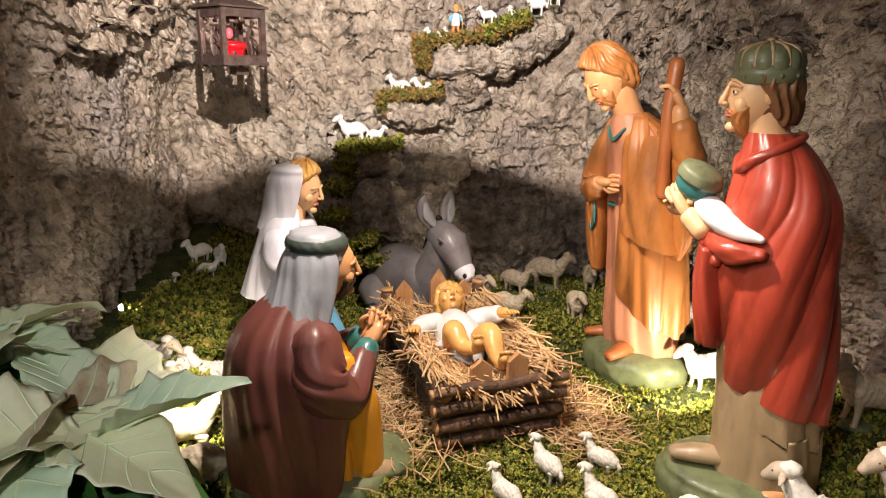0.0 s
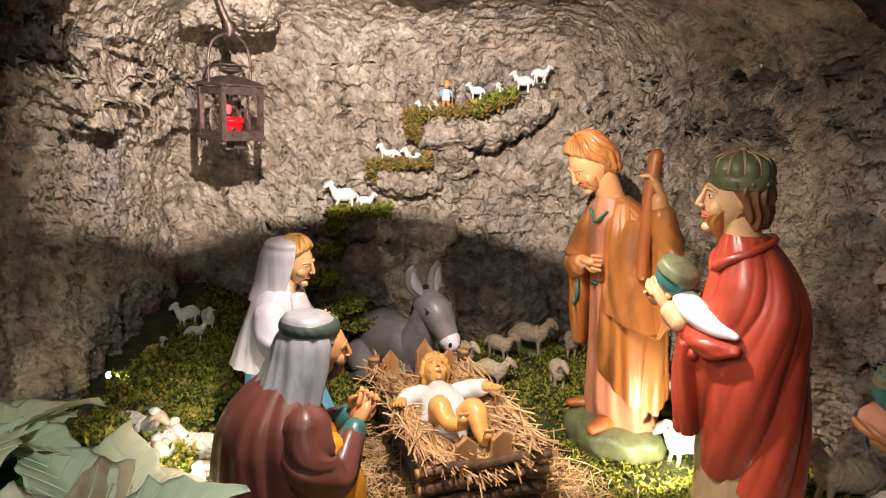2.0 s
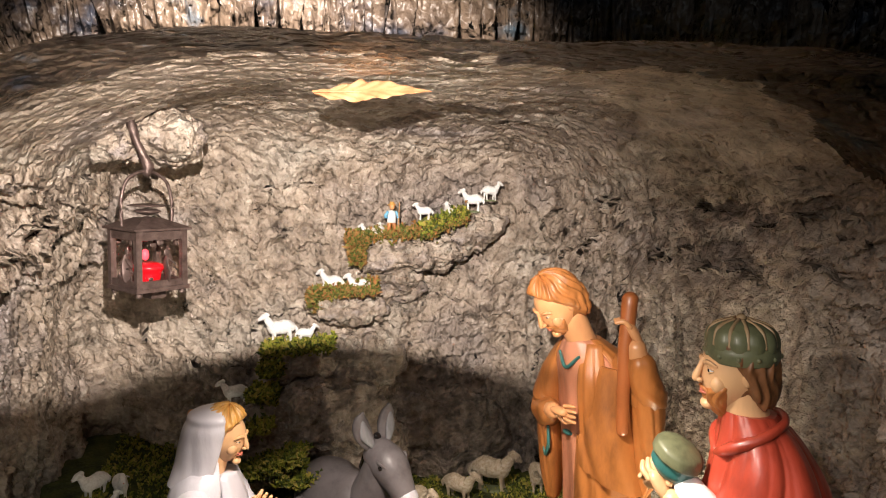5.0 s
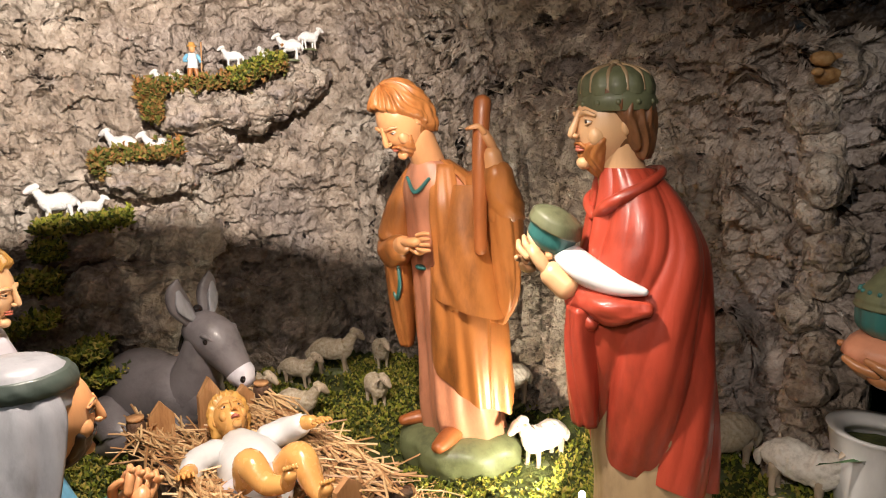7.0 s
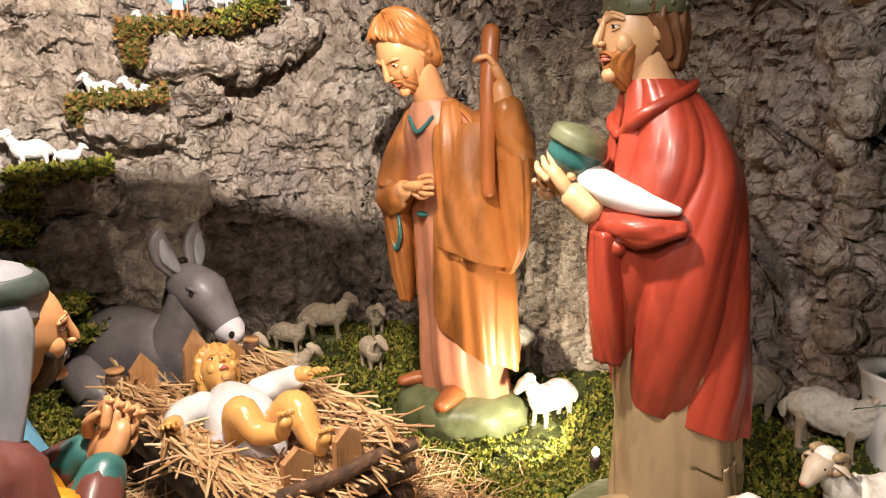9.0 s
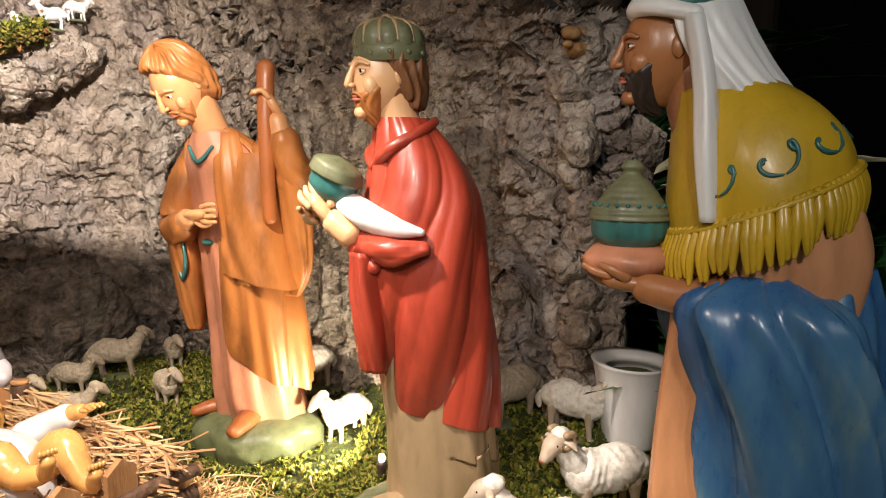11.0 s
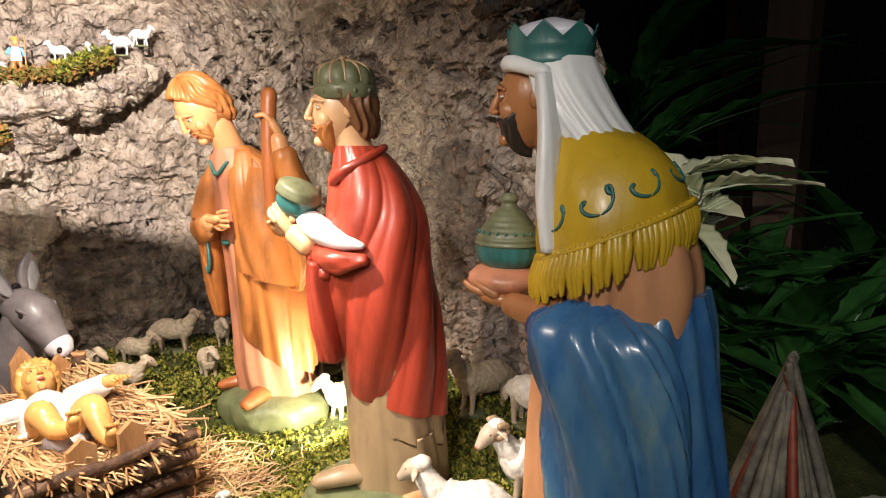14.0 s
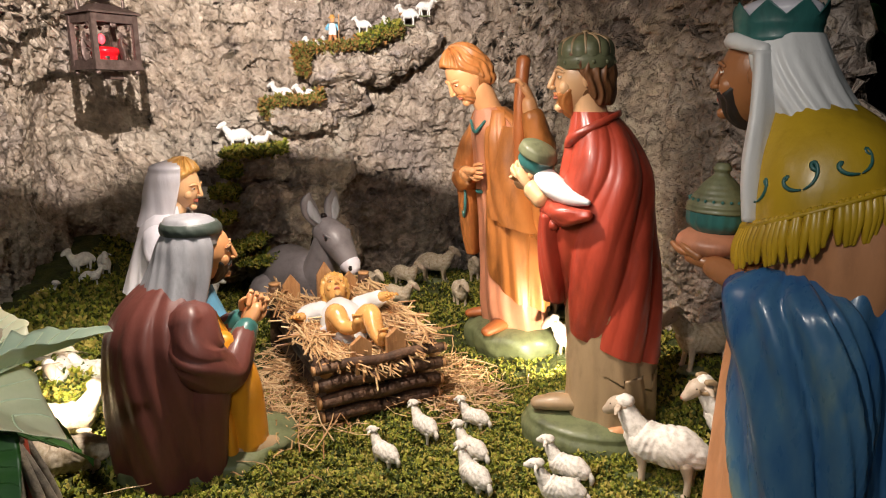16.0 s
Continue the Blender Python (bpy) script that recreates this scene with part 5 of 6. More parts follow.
def build_lantern():
    top = new("lantern")
    top.matrix_world = pose(-0.402, 1.585, 0.685, 0, 0, 50)
    tagged(top, "dark iron hanging lantern with a red light inside", "lantern")
    w, h = 0.046, 0.112
    sh = Shape()
    box(sh, (0, 0, 0.004), (0.108, 0.108, 0.008), IRON)
    for s in (-1, 1):
        for u in (-1, 1):
            box(sh, (s * w, u * w, h / 2 + 0.004), (0.011, 0.011, h), IRON)
            sh.ball((s * 0.044, u * 0.044, -0.005), (0.006, 0.006, 0.006), IRON, 10, 8)
    for s in (-1, 1):
        box(sh, (0, s * w, 0.014), (2 * w - 0.011, 0.008, 0.014), IRON)
        box(sh, (s * w, 0, 0.014), (0.008, 2 * w - 0.011, 0.014), IRON)
        box(sh, (0, s * w, h - 0.006), (2 * w - 0.011, 0.008, 0.016), IRON)
        box(sh, (s * w, 0, h - 0.006), (0.008, 2 * w - 0.011, 0.016), IRON)
    sh.part("frame", top, smooth=False)
    sh = Shape()
    v = [(sx * 0.058, sy * 0.058, h + 0.004) for sx, sy in ((-1, -1), (1, -1), (1, 1), (-1, 1))] + [(sx * 0.058, sy * 0.058, h + 0.008) for sx, sy in ((-1, -1), (1, -1), (1, 1), (-1, 1))] + [(sx * 0.018, sy * 0.018, h + 0.026) for sx, sy in ((-1, -1), (1, -1), (1, 1), (-1, 1))]
    f = [(3, 2, 1, 0), (8, 9, 10, 11)] + [(a + k, a + (k + 1) % 4, a + 4 + (k + 1) % 4, a + 4 + k) for a in (0, 4) for k in range(4)]
    sh.add(v, f, IRON)
    sh.part("roof", top, smooth=False)
    sh = Shape()
    sh.loft([(0, 0, h + 0.022, 0.017, 0.017), (0, 0, h + 0.046, 0.016, 0.016), (0, 0, h + 0.047, 0.028, 0.028), (0, 0, h + 0.051, 0.029, 0.029), (0, 0, h + 0.053, 0.006, 0.006)], IRON, None, 28, 20)
    sh.part("chimney", top)
    sh = Shape()
    sh.tube([(-0.050, 0, h + 0.006), (-0.051, 0, h + 0.06), (-0.038, 0, h + 0.098), (0, 0, h + 0.115), (0.038, 0, h + 0.098), (0.051, 0, h + 0.06), (0.050, 0, h + 0.006)], [0.0035] * 7, IRON, 8, 40)
    sh.tube([(0, 0, h + 0.110), (0.003, 0, h + 0.125), (-0.008, 0.002, h + 0.150), (-0.02, 0.01, h + 0.19), (-0.02, 0.02, h + 0.24)], [0.008, 0.010, 0.007, 0.008, 0.007], IRON, 10, 24, fold=ripple(3, 0.25, 4, 4.0))
    sh.part("handle", top)
    rng = random.Random(2)
    for k in range(4):
        sh = Shape()
        box(sh, (0, 0, 0), (2 * w - 0.013, 0.0015, h - 0.036), GLASS)
        m = pose(0, 0, 0, 0, 0, 90 * k) @ pose(0, -w, h / 2 + 0.003)
        ob = sh.part("pane", top, smooth=False)
        ob.matrix_local = m
        ob.visible_shadow = False
        sh = Shape()
        # cut-out silhouette: scrolls and a small figure of plain shapes
        sh.ball((0.010, -0.002, 0.014), (0.006, 0.0015, 0.007), IRON, 12, 8)
        sh.tube([(0.010, -0.002, 0.008), (0.008, -0.002, -0.008), (0.012, -0.002, -0.024), (0.012, -0.002, -0.036)], [0.006, 0.009, 0.011, 0.009], IRON, 10, flat=0.2)
        sh.tube([(0.012, -0.002, 0.002), (0.022, -0.002, -0.004), (0.030, -0.002, -0.012)], [0.004, 0.005, 0.002], IRON, 8, flat=0.3)
        sh.tube([(0.012, -0.002, -0.016), (0.022, -0.002, -0.014), (0.032, -0.002, -0.022)], [0.004, 0.004, 0.002], IRON, 8, flat=0.3)
        for q in range(6):
            x, z = rng.uniform(-0.034, 0.034), rng.choice((0.030, 0.034, -0.034))
            sh.ball((x, -0.002, z), (rng.uniform(0.003, 0.006), 0.0015, rng.uniform(0.003, 0.006)), IRON, 10, 6)
        sh.part("ornament", ob)
    sh = Shape()
    sh.loft([(0, 0, 0.008, 0.020, 0.020), (0, 0, 0.03, 0.024, 0.024), (0, 0, 0.048, 0.024, 0.024), (0, 0, 0.050, 0.018, 0.018)], CANDLE, None, 28, 14)
    sh.part("candle_cup", top)
    sh = Shape()
    sh.ball((-0.006, 0, 0.066), (0.007, 0.007, 0.011), FLAME, 16, 12)
    sh.part("bulb", top)
    sh = Shape()
    box(sh, (0.012, 0, -0.012), (0.03, 0.03, 0.016), IRON)
    sh.part("switch_box", top, smooth=False)


build_lantern()


# ---- stones, ledges and their moss ----
def stone(name, at, radii, seed, label, turn=0, group="", mat=None):
    """A lumpy boulder."""
    n, rows = (110, 64) if max(radii) > 0.05 else (48, 30)
    el = np.linspace(-math.pi / 2, math.pi / 2, rows)
    th = np.linspace(0, 2 * math.pi, n, endpoint=False)
    E, T = np.meshgrid(el, th, indexing="ij")
    d = np.stack([np.cos(E) * np.cos(T), np.cos(E) * np.sin(T), np.sin(E)], 2)
    d = np.sign(d) * np.abs(d) ** 0.85
    P = d * np.array(radii)
    q = P.reshape(-1, 3) + np.array(at) * 3 + seed
    k = (0.016 * fbm(q * 14, 3, seed) + 0.024 * (0.55 - cells(q * 20, seed)) + 0.009 * fbm(q * 42, 3, seed + 5, True)) * min(1, max(radii) / 0.07)
    P = P + d * k.reshape(E.shape)[..., None]
    sh = Shape()
    sh.grid(P, mat or ROCK, True)
    return sh.thing(name, pose(*at, 0, 0, turn), label, "rock", group)


LEDGE_LABEL = "grey rock ledge jutting from the grotto wall"
for k, (x, y, z, rx, ry, rz, tn) in enumerate(((0.12, 2.09, 0.715, 0.16, 0.09, 0.045, 8), (0.29, 2.13, 0.775, 0.08, 0.08, 0.05, 0), (-0.055, 2.07, 0.565, 0.105, 0.080, 0.042, 4), (0.06, 2.12, 0.64, 0.10, 0.07, 0.065, 0), (-0.175, 2.05, 0.415, 0.09, 0.080, 0.050, 0), (-0.10, 2.02, 0.27, 0.16, 0.10, 0.10, 10), (-0.02, 2.08, 0.40, 0.12, 0.07, 0.08, 0), (-0.26, 2.0, 0.20, 0.12, 0.10, 0.12, 0), (0.20, 2.16, 0.16, 0.22, 0.05, 0.14, 0), (-0.02, 2.06, 0.14, 0.14, 0.07, 0.13, 0))):
    stone("rock_ledge", (x, y, z), (rx, ry, rz), 40 + k, LEDGE_LABEL if k < 5 else "dark grey boulder at the foot of the grotto wall", tn, "ledges of the grotto wall")
col_rng = random.Random(12)
for k in range(13):
    r = col_rng.uniform(0.026, 0.040)
    stone("column_stone", (0.925 + col_rng.uniform(-0.02, 0.02), 1.125 + col_rng.uniform(-0.02, 0.02), 0.12 + k * 0.052), (r, r, r * col_rng.uniform(0.8, 1.1)), 80 + k, "knobbly grey stone in the column at the grotto mouth", 30 * k, "stones of the column")
FUNGUS = material("ochre_fungus", [(0.20, 0.09, 0.03), (0.36, 0.19, 0.07), (0.50, 0.32, 0.15)], 0.6, 60, 5, 0.3, 150, dist=0.002)
sh = Shape()
for dx, dz, r in ((0, 0, 0.020), (-0.022, 0.022, 0.016), (0.012, 0.028, 0.012), (-0.030, 0.004, 0.009)):
    sh.ball((dx, -0.3 * abs(dx), dz), (r, r * 0.9, r * 0.65), FUNGUS, 28, 18, rough=0.16, freq=60)
sh.thing("bracket_fungus", pose(0.893, 1.110, 0.735), "ochre bracket fungus growing on the rock column", "fungus")
# lump added where a dark shadow lies on the ceiling above the lantern
stone("ceiling_shadow_lump", (-0.43, 1.66, 0.975), (0.10, 0.07, 0.040), 61, "grey rock lump standing in for a ceiling shadow above the lantern", 15)


def tufts(name, label, mat, count, place, size, seed, cat="moss"):
    """Moss: clumps of short bent leaves. place(rng) gives a point and a normal."""
    rng = random.Random(seed)
    nr = np.random.RandomState(seed)
    spots = [place(rng) for _ in range(count)]
    p = np.repeat(np.array([q[0] for q in spots]), 4, 0)
    n = np.repeat(np.array([q[1] for q in spots], float), 4, 0)
    n /= np.linalg.norm(n, axis=1, keepdims=True)
    s = np.repeat(size * nr.uniform(0.5, 1.5, count), 4)[:, None]
    u = np.cross(n, (0.31, 0.95, 0.05))
    u /= np.linalg.norm(u, axis=1, keepdims=True)
    w = np.cross(n, u)
    a = (np.repeat(nr.uniform(0, 6.28, count), 4) + np.tile(np.arange(4) * 1.57, count) + nr.uniform(-0.5, 0.5, 4 * count))[:, None]
    out = u * np.cos(a) + w * np.sin(a)
    sd = np.cross(n, out) * s * 0.22
    lean = nr.uniform(0.25, 0.9, (4 * count, 1))
    mid = p + (n * 0.6 + out * lean * 0.5) * s
    tip = p + (n * nr.uniform(0.5, 1.0, (4 * count, 1)) + out * lean) * s
    V = np.stack([p - sd * 0.5, p + sd * 0.5, mid + sd, mid - sd, tip], 1).reshape(-1, 3)
    F = []
    for k in range(0, 20 * count, 5):
        F += [(k, k + 1, k + 2, k + 3), (k + 3, k + 2, k + 4)]
    sh = Shape()
    sh.add(V, F, mat)
    return sh.thing(name, Matrix(), label, cat, kind="stuff", smooth=False)


def floor_spot(rng):
    while True:
        x, y = rng.uniform(-0.62, 1.05), rng.uniform(0.68, 2.1)
        if abs(x - 0.06) < 0.17 and 1.22 < y < 1.6:
            continue
        if math.sin(9 * x + 2 * math.sin(7 * y)) * math.sin(8 * y + 1.5 * math.sin(6 * x)) > 0.72 and rng.random() < 0.8:
            continue
        return (x, y, ground_at(x, y) + rng.uniform(-0.002, 0.006)), (rng.gauss(0, 0.25), rng.gauss(0, 0.25), 1)


def near_spot(rng):
    x, y = rng.uniform(-0.05, 0.75), rng.uniform(0.72, 1.35)
    k = math.sin(61 * x + 3 * math.sin(23 * y)) * math.sin(57 * y + 3 * math.sin(31 * x))
    return (x, y, ground_at(x, y) + 0.004 + 0.009 * k), (rng.gauss(0, 0.3), rng.gauss(0, 0.3), 1)


tufts("moss", "soft green moss carpet covering the grotto floor", MOSS, 34000, floor_spot, 0.011, 1)
tufts("moss", "bright green cushion moss between the small sheep", MOSS, 30000, near_spot, 0.008, 2)


def ledge_spot(spots):
    def place(rng):
        x, y, z, sx, sy, dz = rng.choice(spots)
        dx = rng.uniform(-sx, sx)
        return (x + dx, y + rng.uniform(-sy, sy) - 0.02, z + dz * dx + rng.gauss(0, 0.008)), (rng.gauss(0, 0.4), -0.5 + rng.gauss(0, 0.3), 0.8)
    return place


tufts("ledge_moss", "green and rust-brown moss growing along the rock ledges", MOSS_DRY, 5200, ledge_spot([(0.07, 2.035, 0.762, 0.12, 0.045, 0.1), (0.21, 2.045, 0.795, 0.06, 0.05, 0.4), (-0.055, 2.03, 0.61, 0.09, 0.05, 0.15), (-0.125, 2.03, 0.585, 0.02, 0.03, 0), (-0.02, 2.03, 0.70, 0.016, 0.03, 0), (-0.02, 2.03, 0.735, 0.02, 0.03, 0)]), 0.013, 3)
tufts("ledge_moss", "dark green moss running down the rock below the ledges", MOSS, 5200, ledge_spot([(-0.17, 2.0, 0.465, 0.09, 0.045, 0.1), (-0.235, 1.975, 0.41, 0.025, 0.03, 0), (-0.25, 1.96, 0.35, 0.035, 0.04, 0), (-0.28, 1.93, 0.27, 0.06, 0.05, 0.3), (-0.22, 1.88, 0.20, 0.09, 0.06, 0.3), (-0.14, 1.88, 0.17, 0.06, 0.05, 0), (0.20, 2.035, 0.80, 0.06, 0.05, 0.4)]), 0.013, 4)
tufts("bank_moss", "dark green moss on the bank beside the sheep", MOSS, 5000, ledge_spot([(-0.46, 1.28, 0.105, 0.09, 0.08, -0.4), (-0.40, 1.70, 0.09, 0.16, 0.15, -0.4), (-0.50, 1.5, 0.125, 0.10, 0.12, -0.4)]), 0.014, 5)


# ---- sheep ----
def sheep_shape(wool, face, lying=False, look_side=0.0, look_up=0.0, legs=0.55, seed=1, horned=False, graze=False):
    """A carved sheep one unit long, facing +x, its feet at z = 0."""
    sh = Shape()
    rng = random.Random(seed)
    h = 0.22 if lying else 0.36 + 0.2 * legs
    woolly = lambda th, t: 1 + 0.055 * np.sin(8 * th + 5 * np.sin(9 * t)) * np.sin(26 * t + 2 * np.sin(3 * th)) + 0.02 * np.sin(13 * th - 19 * t)
    sh.tube([(-0.40, 0, h), (-0.22, 0, h + 0.03), (0.05, 0, h), (0.24, 0, h + 0.02), (0.32, 0, h + 0.06)], [0.13, 0.20, 0.195, 0.185, 0.12], wool, 44, 54, flat=1.1, fold=woolly)
    if graze:
        hx, hz, neck = 0.52, h - 0.16, [(0.26, 0, h + 0.04), (0.40, 0, h + 0.0), (0.47, 0, h - 0.10)]
    else:
        hx, hz, neck = 0.46, h + 0.34 + look_up * 0.1, [(0.24, 0, h + 0.06), (0.34, 0, h + 0.18), (0.42, 0, h + 0.30)]
    sh.tube(neck, [0.15, 0.125, 0.10], wool, 22, 16, fold=woolly)
    st = len(sh.v)
    sh.tube([(-0.04, 0, 0.02), (0.06, 0, 0.01), (0.17, 0, -0.05), (0.21, 0, -0.07)], [0.095, 0.098, 0.062, 0.048], face, 18, 16)
    sh.ball((-0.04, 0, 0.06), (0.10, 0.095, 0.08), wool, 18, 12, rough=0.12, freq=22)
    for s in (-1, 1):
        sh.tube([(-0.01, s * 0.08, 0.04), (-0.03, s * 0.15, 0.02), (-0.03, s * 0.20, -0.02)], [0.026, 0.036, 0.014], face, 10, flat=0.5)
        sh.ball((0.085, s * 0.078, 0.035), (0.018, 0.012, 0.018), EYE_DARK, 8, 6)
        if horned:
            pts = [(-0.02 - 0.10 * math.sin(a), s * (0.10 + 0.02 * a / 5), 0.06 + 0.09 * (1 - math.cos(a)) * -0.7 + 0.04) for a in np.linspace(0, 5.0, 8)]
            sh.tube(pts, [0.035, 0.036, 0.034, 0.032, 0.028, 0.022, 0.016, 0.008], BEIGE, 10, 24)
    sh.ball((0.235, 0, -0.065), (0.018, 0.03, 0.016), LIPS, 8, 6)
    sh.turned(st, pose(hx, 0, hz, 0, 50 if graze else 8 - look_up * 25, look_side))
    if lying:
        for s in (-1, 1):
            sh.tube([(0.18, s * 0.15, 0.10), (0.30, s * 0.16, 0.05), (0.20, s * 0.17, 0.03)], [0.05, 0.04, 0.03], face, 10)
            sh.tube([(-0.30, s * 0.15, 0.12), (-0.16, s * 0.19, 0.06), (-0.26, s * 0.18, 0.03)], [0.08, 0.05, 0.03], wool, 10)
    else:
        for x in (-0.28, 0.20):
            for s in (-1, 1):
                dx = rng.uniform(-0.05, 0.05)
                sh.tube([(x, s * 0.10, h - 0.08), (x + dx * 0.6 - 0.01, s * 0.105, h * 0.5), (x + dx, s * 0.105, 0.03)], [0.085, 0.045, 0.036], face, 12)
                sh.ball((x + dx + 0.01, s * 0.105, 0.015), (0.05, 0.042, 0.026), face, 10, 6)
        sh.loft([(-0.02, 0, -0.06, 0.36, 0.17), (-0.02, 0, 0.0, 0.34, 0.16), (-0.02, 0, 0.02, 0.30, 0.13)], BASE_GREEN, ripple(5, 0.08, seed), 28, 6)
    sh.tube([(-0.47, 0, h + 0.02), (-0.53, 0, h - 0.08), (-0.52, 0, h - 0.18)], [0.05, 0.055, 0.03], wool, 10)
    return sh


def flock(name, shape, label, group, rows):
    """rows: x, y, lift over the moss or an absolute height, yaw, length."""
    first = None
    for x, y, z, yaw, ln in rows:
        zz = z if z > 0.3 else ground_at(x, y) + z
        m = pose(x, y, zz, 0, 0, yaw)
        if first is None:
            first = shape.thing(name, m, label, "sheep", group)
            first.scale = (ln, ln, ln)
            size = ln
        else:
            ob = copy_thing(first, m)
            ob.scale = (ln, ln, ln)
    return first


flock("sheep_figurine", sheep_shape(WOOL, WOOL, False, 0, 0.4, 0.35, 3), "small white plaster lamb standing on moss with raised head", "lambs before the manger",
      [(0.200, 1.055, 0, 128, 0.072), (0.275, 1.135, 0, 122, 0.076), (0.375, 1.165, 0, 138, 0.070), (0.355, 1.060, 0, 125, 0.080), (0.345, 0.955, 0, 118, 0.082), (0.500, 0.955, 0, 135, 0.085), (0.470, 0.890, 0, 150, 0.085)])
flock("sheep_figurine", sheep_shape(WOOL_TAN, SHEEP_FACE, False, 30, -0.3, 0.6, 5), "cream plaster sheep with tan face standing behind the manger", "sheep by the donkey",
      [(0.165, 1.90, 0, -65, 0.105), (0.270, 1.99, 0, -35, 0.10), (0.240, 1.80, 0, -30, 0.105), (0.370, 2.04, 0, -15, 0.125), (0.495, 2.03, 0, -95, 0.10), (0.425, 1.83, 0, -85, 0.105)])
flock("sheep_figurine", sheep_shape(WOOL, SHEEP_FACE, False, -10, -0.2, 0.5, 7), "white plaster sheep standing on moss near the standing king", "sheep by the red king",
      [(0.640, 0.915, 0.005, 140, 0.150), (0.885, 1.075, 0, -70, 0.130), (0.655, 1.455, 0, 190, 0.12), (0.675, 1.65, 0.03, 190, 0.13)])
flock("ram_figurine", sheep_shape(WOOL, SHEEP_FACE, False, 25, -0.2, 0.5, 9, True), "white plaster ram with curled horns on dark moss", "sheep by the red king", [(0.790, 0.945, 0.0, 155, 0.15)])
flock("sheep_figurine", sheep_shape(WOOL_TAN, SHEEP_FACE, False, 20, -0.1, 0.55, 11), "tan plaster sheep beside the rock wall", "sheep by the red king", [(0.850, 1.205, 0.0, 172, 0.14)])
flock("sheep_figurine", sheep_shape(WOOL, WOOL, False, 0, 0, 0.5, 13, False, True), "pale plaster sheep grazing in the dark beside the plants", "sheep by the plants", [(1.17, 0.60, 0.0, 250, 0.15)])
flock("lamb_figurine", sheep_shape(WOOL_WHITE, WOOL_WHITE, False, 0, 0.2, 0.8, 15), "tiny white lamb standing on a mossy rock ledge", "lambs on the ledges",
      [(0.153, 2.02, 0.806, 170, 0.046), (0.219, 2.01, 0.802, 100, 0.054), (0.286, 2.05, 0.832, 160, 0.060), (0.340, 2.075, 0.862, 10, 0.052), (-0.220, 2.0, 0.470, 195, 0.082), (-0.151, 1.99, 0.476, 15, 0.050), (-0.331, 1.97, 0.312, 200, 0.070)])
flock("lamb_figurine", sheep_shape(WOOL_WHITE, WOOL_WHITE, True, 0, 0.1, 0.5, 17), "tiny white lamb lying on a mossy rock ledge", "lambs on the ledges",
      [(-0.015, 2.0, 0.618, 175, 0.062), (-0.088, 2.02, 0.620, 160, 0.068), (0.010, 2.0, 0.762, 165, 0.046), (0.040, 2.01, 0.768, 100, 0.042)])
flock("lamb_figurine", sheep_shape(WOOL_WHITE, WOOL_WHITE, False, 0, 0.4, 0.5, 19), "small white lamb on the dark moss bank", "lambs on the bank",
      [(-0.610, 1.60, 0.0, 60, 0.055), (-0.595, 1.76, 0.0, -120, 0.075), (-0.545, 1.78, 0.0, -60, 0.075), (-0.555, 1.72, 0.0, 30, 0.055), (-0.30, 1.80, 0.0, 20, 0.09)])
flock("sheep_figurine", sheep_shape(WOOL, SHEEP_FACE, False, 20, -0.2, 0.4, 21), "cream plaster sheep crowded on the moss bank", "sheep on the bank",
      [(-0.50, 1.29, 0.0, -20, 0.115), (-0.435, 1.26, 0.0, -75, 0.115), (-0.385, 1.30, 0.0, 170, 0.115)])
flock("sheep_figurine", sheep_shape(WOOL_TAN, SHEEP_FACE, True, 15, 0.1, 0.4, 23), "brown-backed plaster sheep resting behind the kneeling king", "sheep on the bank",
      [(-0.385, 1.155, 0.01, 25, 0.14), (-0.335, 1.065, 0.0, 200, 0.135)])
# a lamb that has fallen on its back
fallen = sheep_shape(WOOL, WOOL, False, 0, 0.2, 0.8, 25)
ob = fallen.thing("lamb_figurine", pose(-0.50, 1.34, ground_at(-0.50, 1.34) + 0.045, 170, 0, 20), "small white lamb toppled onto its back on moss", "sheep", "lambs on the bank")
ob.scale = (0.085, 0.085, 0.085)
ob = fallen.thing("lamb_figurine", pose(-0.36, 0.78, 0.03, 0, 0, 30), "white plaster sheep on the moss behind the poinsettia", "sheep")
ob.scale = (0.11, 0.11, 0.11)


